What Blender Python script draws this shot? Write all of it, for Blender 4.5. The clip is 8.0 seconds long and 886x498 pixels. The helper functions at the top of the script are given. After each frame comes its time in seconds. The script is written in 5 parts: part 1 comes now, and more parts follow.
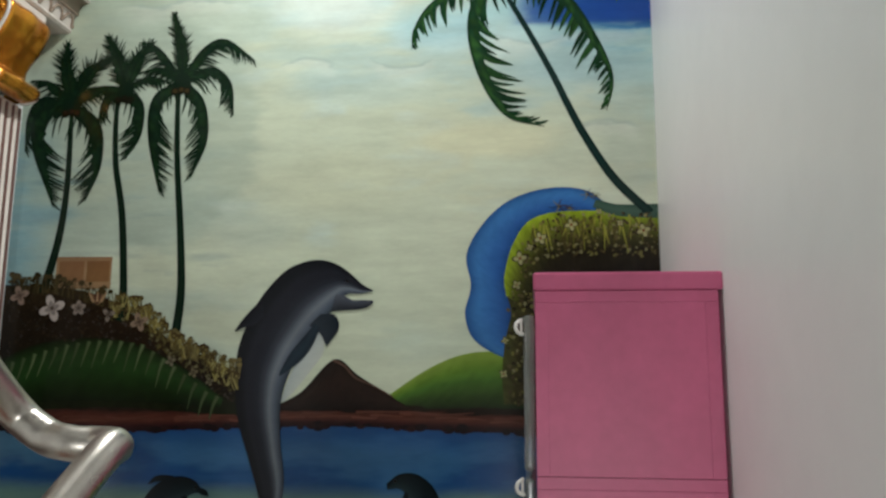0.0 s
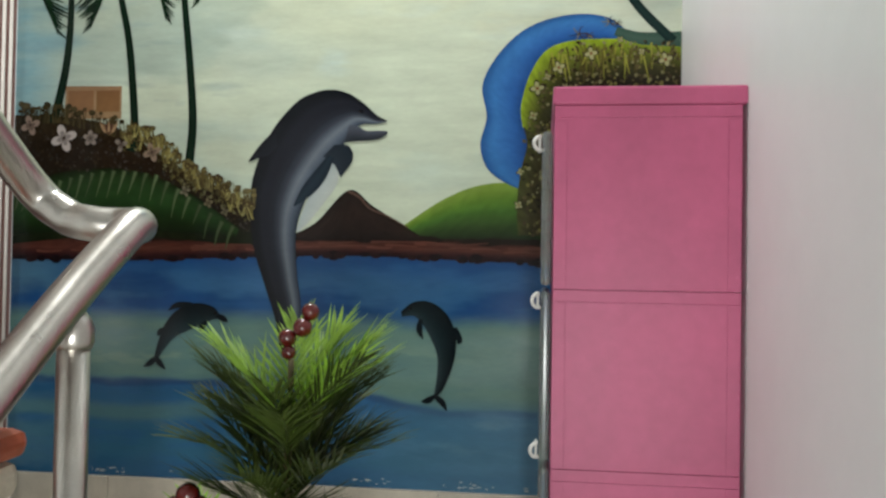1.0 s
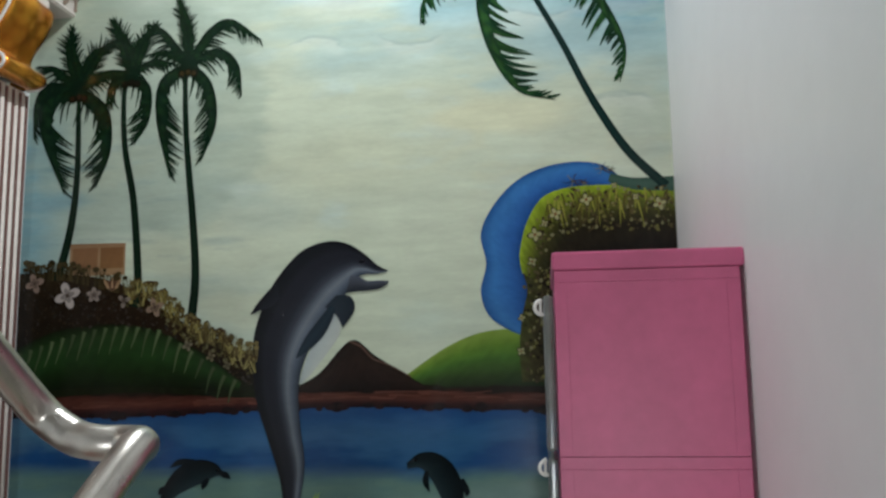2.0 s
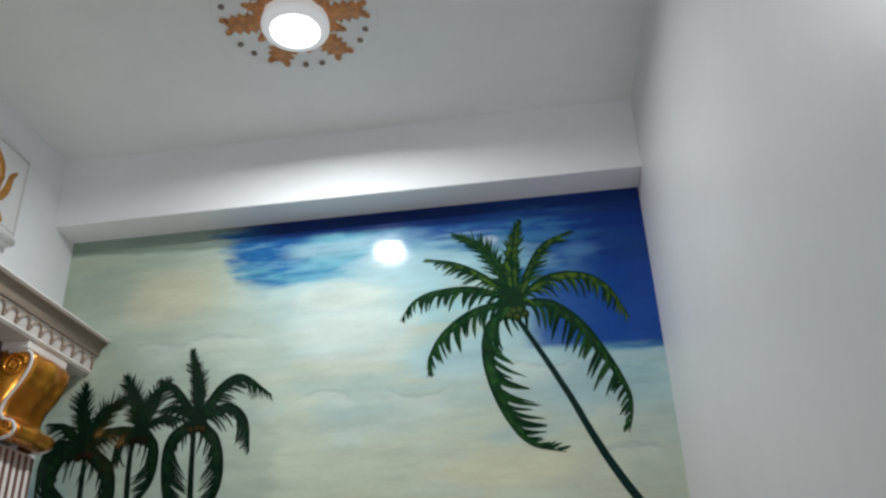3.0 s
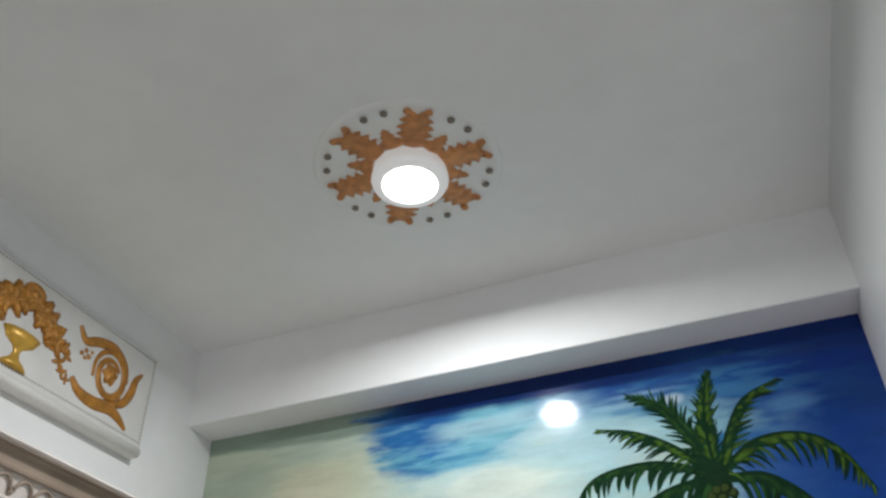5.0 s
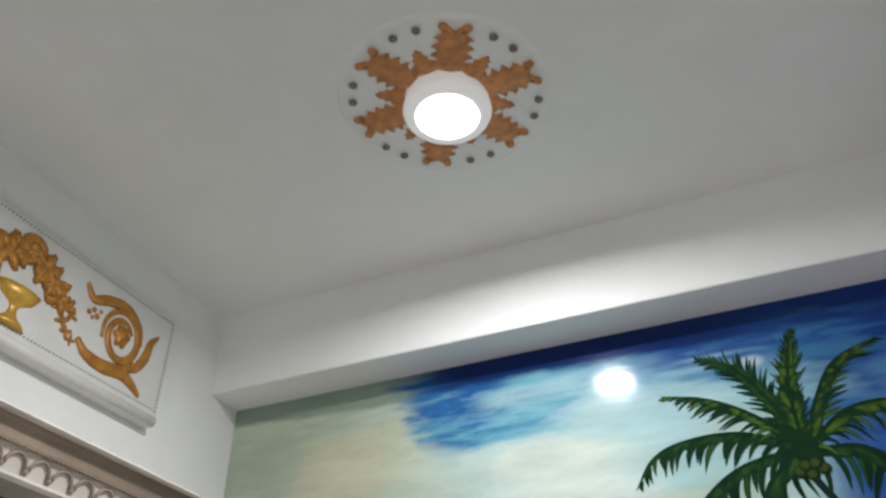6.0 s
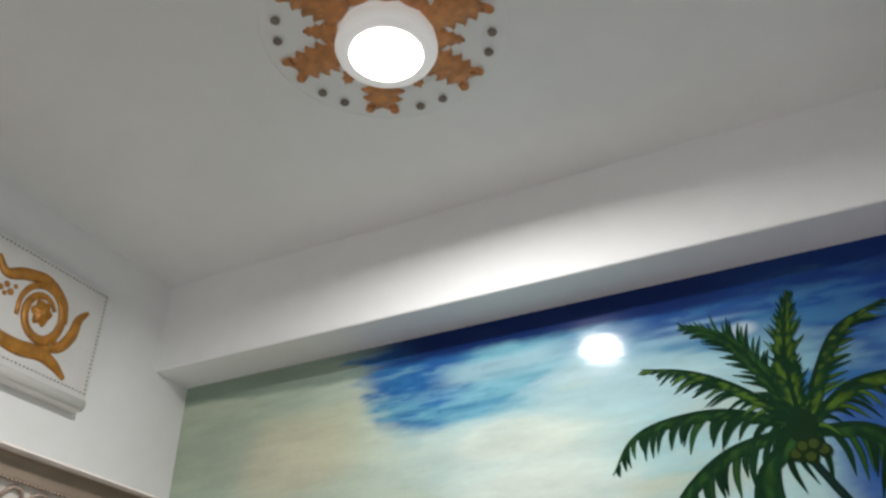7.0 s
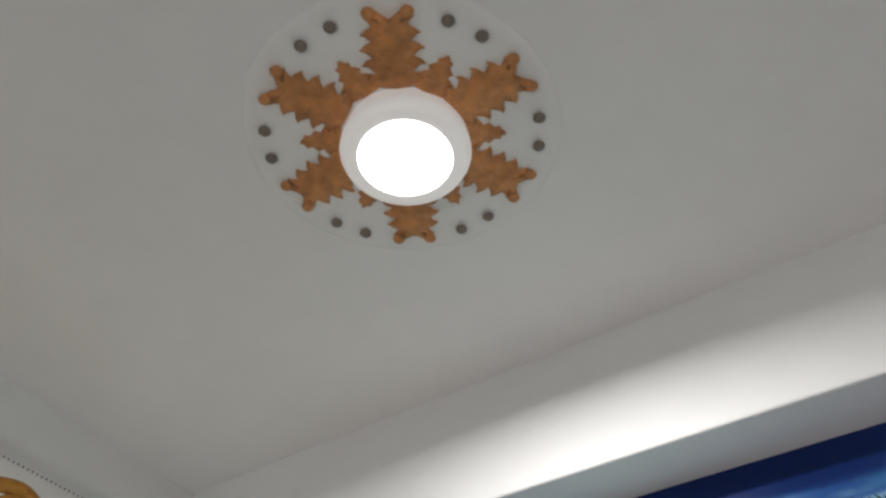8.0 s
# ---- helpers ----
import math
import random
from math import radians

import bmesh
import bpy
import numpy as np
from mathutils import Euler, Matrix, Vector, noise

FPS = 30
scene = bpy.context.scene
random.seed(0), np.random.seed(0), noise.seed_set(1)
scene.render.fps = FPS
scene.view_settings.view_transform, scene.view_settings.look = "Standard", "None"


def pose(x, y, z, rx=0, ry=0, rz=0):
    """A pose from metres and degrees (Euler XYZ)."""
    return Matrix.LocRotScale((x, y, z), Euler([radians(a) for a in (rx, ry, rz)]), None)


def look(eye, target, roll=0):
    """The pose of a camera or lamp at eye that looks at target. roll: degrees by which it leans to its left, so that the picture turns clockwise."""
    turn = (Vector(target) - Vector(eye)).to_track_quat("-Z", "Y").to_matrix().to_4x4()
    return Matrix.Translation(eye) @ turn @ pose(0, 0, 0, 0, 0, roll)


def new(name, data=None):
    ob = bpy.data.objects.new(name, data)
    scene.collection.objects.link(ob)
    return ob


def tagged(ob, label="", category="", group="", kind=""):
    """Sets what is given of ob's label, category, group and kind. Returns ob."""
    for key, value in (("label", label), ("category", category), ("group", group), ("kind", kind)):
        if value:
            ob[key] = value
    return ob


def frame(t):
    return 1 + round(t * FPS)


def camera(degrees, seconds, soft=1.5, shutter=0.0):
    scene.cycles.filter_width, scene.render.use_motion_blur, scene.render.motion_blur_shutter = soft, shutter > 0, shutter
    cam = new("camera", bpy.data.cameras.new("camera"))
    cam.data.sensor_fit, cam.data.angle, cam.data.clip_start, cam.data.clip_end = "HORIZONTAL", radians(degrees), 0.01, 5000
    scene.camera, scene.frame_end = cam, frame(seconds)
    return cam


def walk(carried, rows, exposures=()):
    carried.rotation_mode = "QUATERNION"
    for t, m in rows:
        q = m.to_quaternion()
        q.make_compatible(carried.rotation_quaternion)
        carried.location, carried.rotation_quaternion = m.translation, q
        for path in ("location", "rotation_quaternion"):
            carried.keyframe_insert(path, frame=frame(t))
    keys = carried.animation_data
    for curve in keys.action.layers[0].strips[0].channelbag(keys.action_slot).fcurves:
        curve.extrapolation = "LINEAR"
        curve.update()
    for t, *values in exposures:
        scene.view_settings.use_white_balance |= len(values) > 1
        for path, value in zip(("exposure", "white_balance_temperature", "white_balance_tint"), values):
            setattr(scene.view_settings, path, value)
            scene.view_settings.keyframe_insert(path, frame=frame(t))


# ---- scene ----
cam = camera(56.2, 8.0, soft=2.6)
PATH = [
    (0, (0.046, 0.058, 0.981), (-0.173, 2.016, 1.327), 0.4),
    (0.5, (0.042, 0.072, 0.929), (-0.169, 2.053, 1.112), 0.5),
    (1, (0.021, 0.089, 0.85), (-0.217, 2.074, 0.887), 0.9),
    (1.2, (0.019, 0.091, 0.866), (-0.213, 2.078, 0.858), 0.9),
    (2.3, (0.024, 0.037, 1.107), (-0.193, 1.967, 1.584), -2.5),
    (2.5, (0.022, 0.007, 1.175), (-0.174, 1.898, 1.796), -3.4),
    (3, (0.027, -0.005, 1.259), (-0.182, 1.766, 2.164), -2.4),
    (3.5, (0.027, 0.027, 1.319), (-0.219, 1.698, 2.391), -1.8),
    (4, (0.02, 0.153, 1.374), (-0.274, 1.795, 2.477), -2.8),
    (4.5, (0.075, 0.28, 1.497), (-0.42, 1.832, 2.658), -1.6),
    (4.7, (0.073, 0.313, 1.522), (-0.462, 1.826, 2.716), -1.5),
    (5.8, (-0.034, 0.59, 1.706), (-0.686, 2.069, 2.883), 0.3),
    (6, (-0.051, 0.649, 1.673), (-0.73, 2.134, 2.828), 0.3),
    (6.5, (-0.005, 0.81, 1.753), (-0.713, 2.322, 2.854), -0.1),
    (7, (-0.006, 0.911, 1.831), (-0.732, 2.437, 2.901), -0.4),
    (7.5, (-0.077, 1.074, 1.867), (-0.821, 2.542, 3.003), -1.2),
    (8, (-0.135, 1.351, 2.04), (-0.912, 2.504, 3.478), 0.5),
]
walk(cam, [(t, look(eye, target, roll)) for t, eye, target, roll in PATH],
     [(0, 0.68, 6550, 7), (0.5, 0.82, 6500, 6), (1.0, 1.23, 6400, 6), (1.2, 1.27, 6350, 5), (2.4, 0.46, 6100, 9), (4.5, 0.28, 6250, 10), (6, 0.35, 6450, 11), (6.5, 0.31, 6500, 11), (8, 0.27, 6650, 13)])

# ---- world, light ----
WALL_Y, LEFT_X, RIGHT_X, CEIL_Z, FLOOR_Z = 2.85, -1.86, 0.462, 3.212, -0.05
RIGHT_SKEW = 0.03          # the right wall opens a little towards the stairs
LOW_Z = -1.75
MED = (-0.675, 2.024)      # middle of the ceiling medallion
LIGHT = (-0.674, 2.034)    # middle of the downlight, a little off the medallion
world = bpy.data.worlds.new("world")
scene.world = world
world.use_nodes = True
world.node_tree.nodes["Background"].inputs[0].default_value = (0.75, 0.8, 0.85, 1)
world.node_tree.nodes["Background"].inputs[1].default_value = 0.05


def disc_lamp(name, place, size, power, colour):
    data = bpy.data.lights.new(name, "AREA")
    data.shape, data.size, data.energy, data.color = "DISK", size, power, colour
    ob = new(name, data)
    ob.location = place
    return ob


disc_lamp("downlight_glow", (LIGHT[0], LIGHT[1], 3.1485), 0.12, 15.0, (1.0, 1.0, 0.98)).data.spread = radians(172)
# added fill light from behind the camera, no known lamp stands here
FILL_LAMP = (0.30, -2.10, 0.15)
disc_lamp("fill_glow", (FILL_LAMP[0], FILL_LAMP[1] + 0.065, FILL_LAMP[2]), 0.30, 20.0, (1.0, 1.0, 0.98)).rotation_euler = (radians(90), 0, 0)

# ---- materials ----


def sock(node, name, value):
    if name in node.inputs:
        node.inputs[name].default_value = value


def mat(name, colour, rough=0.5, metal=0.0, vary=0.08, scale=6.0, bump=0.0, bump_scale=120.0, coat=0.0, colour2=None,
        attribute="", per_piece=0.0, transmission=0.0, stretch=(1, 1, 1), rough_vary=0.1, emission=0.0, specular=0.5):
    """A procedural surface: two scales of colour variation, uneven gloss and fine relief."""
    m = bpy.data.materials.new(name)
    m.use_nodes = True
    nodes, links = m.node_tree.nodes, m.node_tree.links
    shader = nodes["Principled BSDF"]
    coord = nodes.new("ShaderNodeTexCoord")
    mapping = nodes.new("ShaderNodeMapping")
    mapping.inputs["Scale"].default_value = stretch
    links.new(coord.outputs["Object"], mapping.inputs["Vector"])
    wide, fine = nodes.new("ShaderNodeTexNoise"), nodes.new("ShaderNodeTexNoise")
    wide.inputs["Scale"].default_value, fine.inputs["Scale"].default_value = scale, scale * 9
    wide.inputs["Detail"].default_value, fine.inputs["Detail"].default_value = 4, 3
    for n in (wide, fine):
        links.new(mapping.outputs[0], n.inputs["Vector"])
    both = nodes.new("ShaderNodeMath")
    both.operation = "MULTIPLY_ADD"
    links.new(fine.outputs["Fac"], both.inputs[0])
    both.inputs[1].default_value = 0.4
    links.new(wide.outputs["Fac"], both.inputs[2])
    span = nodes.new("ShaderNodeMapRange")
    span.inputs["From Min"].default_value, span.inputs["From Max"].default_value = 0.45, 0.95
    links.new(both.outputs[0], span.inputs["Value"])
    mix = nodes.new("ShaderNodeMix")
    mix.data_type = "RGBA"
    dark = colour2 or tuple(c * (1 - 2 * vary) for c in colour)
    light = colour if colour2 else tuple(min(1.0, c * (1 + vary)) for c in colour)
    mix.inputs["A"].default_value, mix.inputs["B"].default_value = (*dark, 1), (*light, 1)
    links.new(span.outputs[0], mix.inputs["Factor"])
    out = mix.outputs["Result"]
    if attribute:
        att = nodes.new("ShaderNodeAttribute")
        att.attribute_name = attribute
        tint = nodes.new("ShaderNodeMix")
        tint.data_type, tint.blend_type = "RGBA", "MULTIPLY"
        tint.inputs["Factor"].default_value = 1.0
        links.new(att.outputs["Color"], tint.inputs["A"])
        links.new(out, tint.inputs["B"])
        out = tint.outputs["Result"]
    if per_piece:
        info = nodes.new("ShaderNodeObjectInfo")
        hue = nodes.new("ShaderNodeHueSaturation")
        level = nodes.new("ShaderNodeMapRange")
        level.inputs["To Min"].default_value, level.inputs["To Max"].default_value = 1 - per_piece, 1 + per_piece
        links.new(info.outputs["Random"], level.inputs["Value"])
        links.new(level.outputs[0], hue.inputs["Value"])
        links.new(out, hue.inputs["Color"])
        out = hue.outputs["Color"]
    links.new(out, shader.inputs["Base Color"])
    gloss = nodes.new("ShaderNodeMapRange")
    gloss.inputs["To Min"].default_value = max(0.02, rough - rough_vary * rough)
    gloss.inputs["To Max"].default_value = min(1.0, rough + rough_vary * rough)
    links.new(wide.outputs["Fac"], gloss.inputs["Value"])
    links.new(gloss.outputs[0], shader.inputs["Roughness"])
    sock(shader, "Metallic", metal)
    sock(shader, "Specular IOR Level", specular)
    sock(shader, "Coat Weight", coat)
    sock(shader, "Coat Roughness", 0.12)
    sock(shader, "Transmission Weight", transmission)
    if emission:
        sock(shader, "Emission Color", (1.0, 0.99, 0.96, 1))
        sock(shader, "Emission Strength", emission)
    if bump:
        grain = nodes.new("ShaderNodeTexNoise")
        grain.inputs["Scale"].default_value, grain.inputs["Detail"].default_value = bump_scale, 3
        links.new(mapping.outputs[0], grain.inputs["Vector"])
        relief = nodes.new("ShaderNodeBump")
        relief.inputs["Strength"].default_value, relief.inputs["Distance"].default_value = bump, 0.004
        links.new(grain.outputs["Fac"], relief.inputs["Height"])
        links.new(relief.outputs[0], shader.inputs["Normal"])
    return m


WHITE = mat("white_wall_paint", (0.84, 0.85, 0.85), 0.6, specular=0.3, vary=0.025, scale=1.6, bump=0.12, bump_scale=60)
GLOSSY_WHITE = mat("satin_wall_paint", (0.77, 0.775, 0.775), 0.38, vary=0.025, scale=1.3, bump=0.1, bump_scale=40)
CEILING = mat("ceiling_paint", (0.86, 0.87, 0.86), 0.6, vary=0.03, scale=1.2, bump=0.12, bump_scale=50)
PAINT = mat("gloss_mural_paint", (1.0, 1.0, 1.0), 0.12, vary=0.08, scale=9, bump=0.05, bump_scale=34, rough_vary=0.25, attribute="paint", stretch=(0.5, 1, 1.6), specular=0.2)
GREY = mat("floor_granite", (0.70, 0.67, 0.62), 0.25, vary=0.2, scale=30, bump=0.02)
TILE = mat("beige_skirting_tile", (0.50, 0.45, 0.37), 0.3, vary=0.08, scale=14, per_piece=0.05)
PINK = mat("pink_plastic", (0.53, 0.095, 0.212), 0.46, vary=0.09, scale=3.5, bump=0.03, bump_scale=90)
# same plastic a little darker, with shade put into its colour
SHADED_PINK = mat("shaded_pink_plastic", (0.50, 0.085, 0.19), 0.4, vary=0.06, scale=5)
CLEAR = mat("clear_plastic", (0.80, 0.84, 0.82), 0.18, vary=0.12, scale=22, transmission=0.88)
LATCH = mat("white_latch_plastic", (0.78, 0.78, 0.74), 0.35, vary=0.05)
STEEL = mat("brushed_stainless_steel", (0.54, 0.51, 0.47), 0.31, metal=1.0, vary=0.06, scale=25, stretch=(1, 1, 1), rough_vary=0.35)
GOLD = mat("gold_paint", (0.88, 0.43, 0.05), 0.20, metal=0.75, colour2=(0.55, 0.14, 0.016), scale=12, bump=0.15, bump_scale=40)
FLAT_GOLD = mat("ochre_gold_paint", (0.46, 0.20, 0.026), 0.4, metal=0.25, vary=0.22, scale=34, bump=0.12, bump_scale=90)
COPPER = mat("copper_brown_paint", (0.60, 0.265, 0.095), 0.5, metal=0.1, vary=0.2, scale=40, bump=0.1)
PLASTER = mat("white_plaster_relief", (0.72, 0.71, 0.69), 0.5, vary=0.04, scale=12, bump=0.08)
CORNICE = mat("cream_cornice_paint", (0.74, 0.68, 0.63), 0.45, vary=0.06, scale=9, bump=0.06)
TAUPE = mat("taupe_cornice_paint", (0.36, 0.275, 0.215), 0.45, vary=0.08, scale=9, bump=0.06)
BORDER = mat("grey_beading_paint", (0.26, 0.24, 0.22), 0.5, vary=0.1, scale=30)
BEAD = mat("dark_bead_paint", (0.22, 0.185, 0.155), 0.5, vary=0.1, scale=30)
GROOVE = mat("dark_flute_paint", (0.20, 0.10, 0.085), 0.5, vary=0.1, scale=20)
WOOD = mat("dark_red_door_wood", (0.085, 0.022, 0.014), 0.3, vary=0.2, scale=9, stretch=(3, 3, 0.5), coat=0.3)
LAMP = mat("lamp_diffuser", (0.9, 0.9, 0.88), 0.5, vary=0.0, emission=5.0)
# weak emission imitates bloom round the lamp, besides light through the frosted rim
LAMP_RIM = mat("frosted_rim_with_bloom", (0.78, 0.78, 0.77), 0.35, vary=0.02, emission=0.20)
LEAF = mat("green_plastic_leaf", (0.052, 0.078, 0.013), 0.5, specular=0.25, vary=0.25, scale=30, per_piece=0.35)
LIME = mat("lime_plastic_leaf", (0.27, 0.46, 0.05), 0.42, vary=0.2, scale=30, per_piece=0.25)
OLIVE = mat("olive_plastic_leaf", (0.30, 0.38, 0.08), 0.45, vary=0.2, scale=30, per_piece=0.25)
STEM = mat("brown_plant_stem", (0.10, 0.075, 0.03), 0.6, vary=0.2, scale=40)
BERRY = mat("red_berry_gloss", (0.10, 0.008, 0.007), 0.15, vary=0.15, scale=30, coat=0.5)
POT = mat("white_plant_pot", (0.6, 0.58, 0.54), 0.4, vary=0.06)
SOIL = mat("pot_gravel", (0.12, 0.1, 0.08), 0.9, vary=0.3, scale=60, bump=0.5)
BRICK = mat("red_pedestal_cap", (0.34, 0.075, 0.035), 0.5, vary=0.15, scale=25, bump=0.1)
STONE = mat("cream_pedestal_stone", (0.52, 0.45, 0.36), 0.6, vary=0.12, scale=22, bump=0.3, bump_scale=45)

# ---- mesh tools ----


def link_mesh(name, bm, material, parent=None, label="", smooth=False):
    me = bpy.data.meshes.new(name)
    bm.normal_update()
    bm.to_mesh(me)
    bm.free()
    me.materials.append(material)
    if smooth:
        for p in me.polygons:
            p.use_smooth = True
    ob = new(name, me)
    if parent is not None:
        ob.parent = parent
    if label:
        ob["label"] = label
    return ob


def part(name, bm, material, parent, label="", smooth=False):
    return link_mesh(name, bm, material, parent, label, smooth)


def empty(name, place=(0, 0, 0)):
    ob = new(name)
    ob.empty_display_size = 0.1
    ob.location = place
    return ob


def box(bm, x0, x1, y0, y1, z0, z1, bevel=0.0):
    vs = [bm.verts.new((x, y, z)) for x in (x0, x1) for y in (y0, y1) for z in (z0, z1)]
    fs = [bm.faces.new([vs[i] for i in q]) for q in ((0, 1, 3, 2), (4, 6, 7, 5), (0, 4, 5, 1), (2, 3, 7, 6), (0, 2, 6, 4), (1, 5, 7, 3))]
    if bevel:
        bmesh.ops.bevel(bm, geom=list({e for f in fs for e in f.edges}), offset=bevel, segments=2, affect="EDGES", profile=0.5)
    return bm


def boxed(*spans, bevel=0.0):
    return box(bmesh.new(), *spans, bevel=bevel)


def curve_points(points, steps=8):
    """A smooth line through a few control points (Catmull-Rom)."""
    p = [Vector(q) for q in points]
    p = [p[0] * 2 - p[1]] + p + [p[-1] * 2 - p[-2]]
    out = []
    for i in range(1, len(p) - 2):
        a, b, c, d = p[i - 1], p[i], p[i + 1], p[i + 2]
        for k in range(steps):
            t = k / steps
            out.append(0.5 * ((2 * b) + (c - a) * t + (2 * a - 5 * b + 4 * c - d) * t * t + (3 * b - a - 3 * c + d) * t ** 3))
    out.append(p[-2])
    return out


def tube(bm, points, radius, sides=10, cap=True, flat=1.0, taper=None):
    """A round bar along a line; flat squeezes it across the wall, taper gives the radius along it."""
    pts = [Vector(p) for p in points]
    rings, up = [], None
    for i, p in enumerate(pts):
        d = (pts[min(i + 1, len(pts) - 1)] - pts[max(i - 1, 0)]).normalized()
        if up is None:
            up = Vector((0, 0, 1)) if abs(d.z) < 0.9 else Vector((1, 0, 0))
        side = d.cross(up).normalized()
        up = side.cross(d).normalized()
        r = radius * (taper(i / max(1, len(pts) - 1)) if taper else 1.0)
        rings.append([bm.verts.new(p + r * (math.cos(a) * side + math.sin(a) * up)) for a in (2 * math.pi * k / sides for k in range(sides))])
    for a, b in zip(rings, rings[1:]):
        for k in range(sides):
            bm.faces.new((a[k], a[(k + 1) % sides], b[(k + 1) % sides], b[k]))
    if cap:
        bm.faces.new(rings[0][::-1])
        bm.faces.new(rings[-1])
    return bm


def lathe(bm, profile, centre, sides=40):
    """A turned form: profile of (radius, z) about a vertical line."""
    rings = []
    for r, z in profile:
        rings.append([bm.verts.new((centre[0] + r * math.cos(a), centre[1] + r * math.sin(a), centre[2] + z)) for a in (2 * math.pi * k / sides for k in range(sides))])
    for a, b in zip(rings, rings[1:]):
        for k in range(sides):
            bm.faces.new((a[k], a[(k + 1) % sides], b[(k + 1) % sides], b[k]))
    bm.faces.new(rings[0][::-1])
    bm.faces.new(rings[-1])
    bmesh.ops.recalc_face_normals(bm, faces=bm.faces)
    return bm


def ball(bm, place, r, squash=1.0):
    m = Matrix.Translation(place) @ Matrix.Diagonal((r * squash, r, r, 1))
    bmesh.ops.create_icosphere(bm, subdivisions=2, radius=1.0, matrix=m)
    return bm


def structure(ob, label, category=""):
    return tagged(ob, label, category, "", "structure")


# ---- structure ----
def right_x(y):
    return RIGHT_X + RIGHT_SKEW * (WALL_Y - y)


def prism(outline, axis, a, b):
    """A solid from an outline: axis 'z' reads (x, y), axis 'y' reads (x, z)."""
    bm = bmesh.new()
    put = (lambda p, h: (p[0], p[1], h)) if axis == "z" else (lambda p, h: (p[0], h, p[1]))
    low, high = [bm.verts.new(put(p, a)) for p in outline], [bm.verts.new(put(p, b)) for p in outline]
    bm.faces.new(low)
    bm.faces.new(high[::-1])
    for i in range(len(outline)):
        j = (i + 1) % len(outline)
        bm.faces.new((low[i], high[i], high[j], low[j]))
    bmesh.ops.recalc_face_normals(bm, faces=bm.faces)
    return bm


BACK_Y = -2.2
structure(link_mesh("wall_north", boxed(LEFT_X - 0.2, RIGHT_X + 0.3, WALL_Y, WALL_Y + 0.2, LOW_Z, CEIL_Z + 0.15), WHITE), "white plastered end wall behind the painted mural", "wall")
structure(link_mesh("wall_east", prism([(right_x(WALL_Y), WALL_Y), (right_x(BACK_Y), BACK_Y), (right_x(BACK_Y) + 0.2, BACK_Y), (right_x(WALL_Y) + 0.2, WALL_Y)], "z", LOW_Z, CEIL_Z), GLOSSY_WHITE), "plain satin white painted side wall", "wall")
DOOR = (1.06, 2.40, 2.10)   # door opening: from, to, height
bm = bmesh.new()
box(bm, LEFT_X - 0.2, LEFT_X, DOOR[1], WALL_Y, LOW_Z, CEIL_Z)
box(bm, LEFT_X - 0.2, LEFT_X, BACK_Y, DOOR[0], LOW_Z, CEIL_Z)
box(bm, LEFT_X - 0.2, LEFT_X, DOOR[0], DOOR[1], DOOR[2], CEIL_Z)
box(bm, LEFT_X - 0.2, LEFT_X, DOOR[0], DOOR[1], LOW_Z, FLOOR_Z)
structure(link_mesh("wall_west", bm, WHITE), "white painted wall with a framed doorway", "wall")
structure(link_mesh("wall_south", boxed(LEFT_X - 0.2, right_x(BACK_Y) + 0.2, BACK_Y - 0.2, BACK_Y, LOW_Z, CEIL_Z + 0.15), WHITE), "plain white wall closing the stairwell", "wall")
structure(link_mesh("ceiling", boxed(LEFT_X - 0.2, right_x(BACK_Y) + 0.2, BACK_Y, WALL_Y, CEIL_Z, CEIL_Z + 0.15), CEILING), "smooth matt white plastered ceiling", "ceiling")
structure(link_mesh("ceiling_beam", boxed(LEFT_X - 0.02, right_x(2.7) + 0.02, 2.696, WALL_Y + 0.02, 2.906, CEIL_Z + 0.02, bevel=0.006), WHITE), "white plastered beam above the mural", "beam")
LAND_Y = 1.10
structure(link_mesh("floor", boxed(LEFT_X - 0.2, right_x(LAND_Y) + 0.2, LAND_Y, WALL_Y, FLOOR_Z - 0.15, FLOOR_Z), GREY), "pale polished granite landing floor", "floor")
structure(link_mesh("floor_side", boxed(LEFT_X - 0.2, -0.64, BACK_Y, LAND_Y, FLOOR_Z - 0.15, FLOOR_Z), GREY), "pale polished granite floor beside the stairs", "floor")
structure(link_mesh("floor_low", boxed(-0.64, right_x(BACK_Y) + 0.2, BACK_Y, LAND_Y, LOW_Z - 0.1, LOW_Z), GREY), "pale granite floor at the foot of the stairs", "floor")
structure(link_mesh("wall_stair", boxed(-0.74, -0.64, BACK_Y, LAND_Y, LOW_Z, FLOOR_Z - 0.15), WHITE), "white wall carrying the side of the stairs", "wall")

stairs = tagged(empty("staircase", (0, 0, 0)), "pale granite steps climbing to the landing", "stairs", "", "structure")
for k in range(1, 10):
    part("step", boxed(-0.638, right_x(LAND_Y - 0.27 * k), LAND_Y - 0.27 * k, LAND_Y - 0.27 * (k - 1) - 0.002, LOW_Z, FLOOR_Z - 0.17 * k, bevel=0.008), GREY, stairs)

base = structure(empty("baseboard"), "row of beige ceramic skirting tiles under the mural", "baseboard")
tile_w = (RIGHT_X - LEFT_X) / 6
for k in range(6):
    x0 = LEFT_X + k * tile_w
    part("tile", boxed(x0 + 0.001, x0 + tile_w - 0.001, WALL_Y - 0.012, WALL_Y, FLOOR_Z, 0.093, bevel=0.002), TILE, base)

# ---- the mural ----
MURAL_X0, MURAL_X1, MURAL_Z0, MURAL_Z1 = LEFT_X, RIGHT_X, 0.095, 2.906
mural = tagged(empty("mural", (0, 0, 0)), "glossy hand-painted tropical beach mural covering the end wall", "mural")


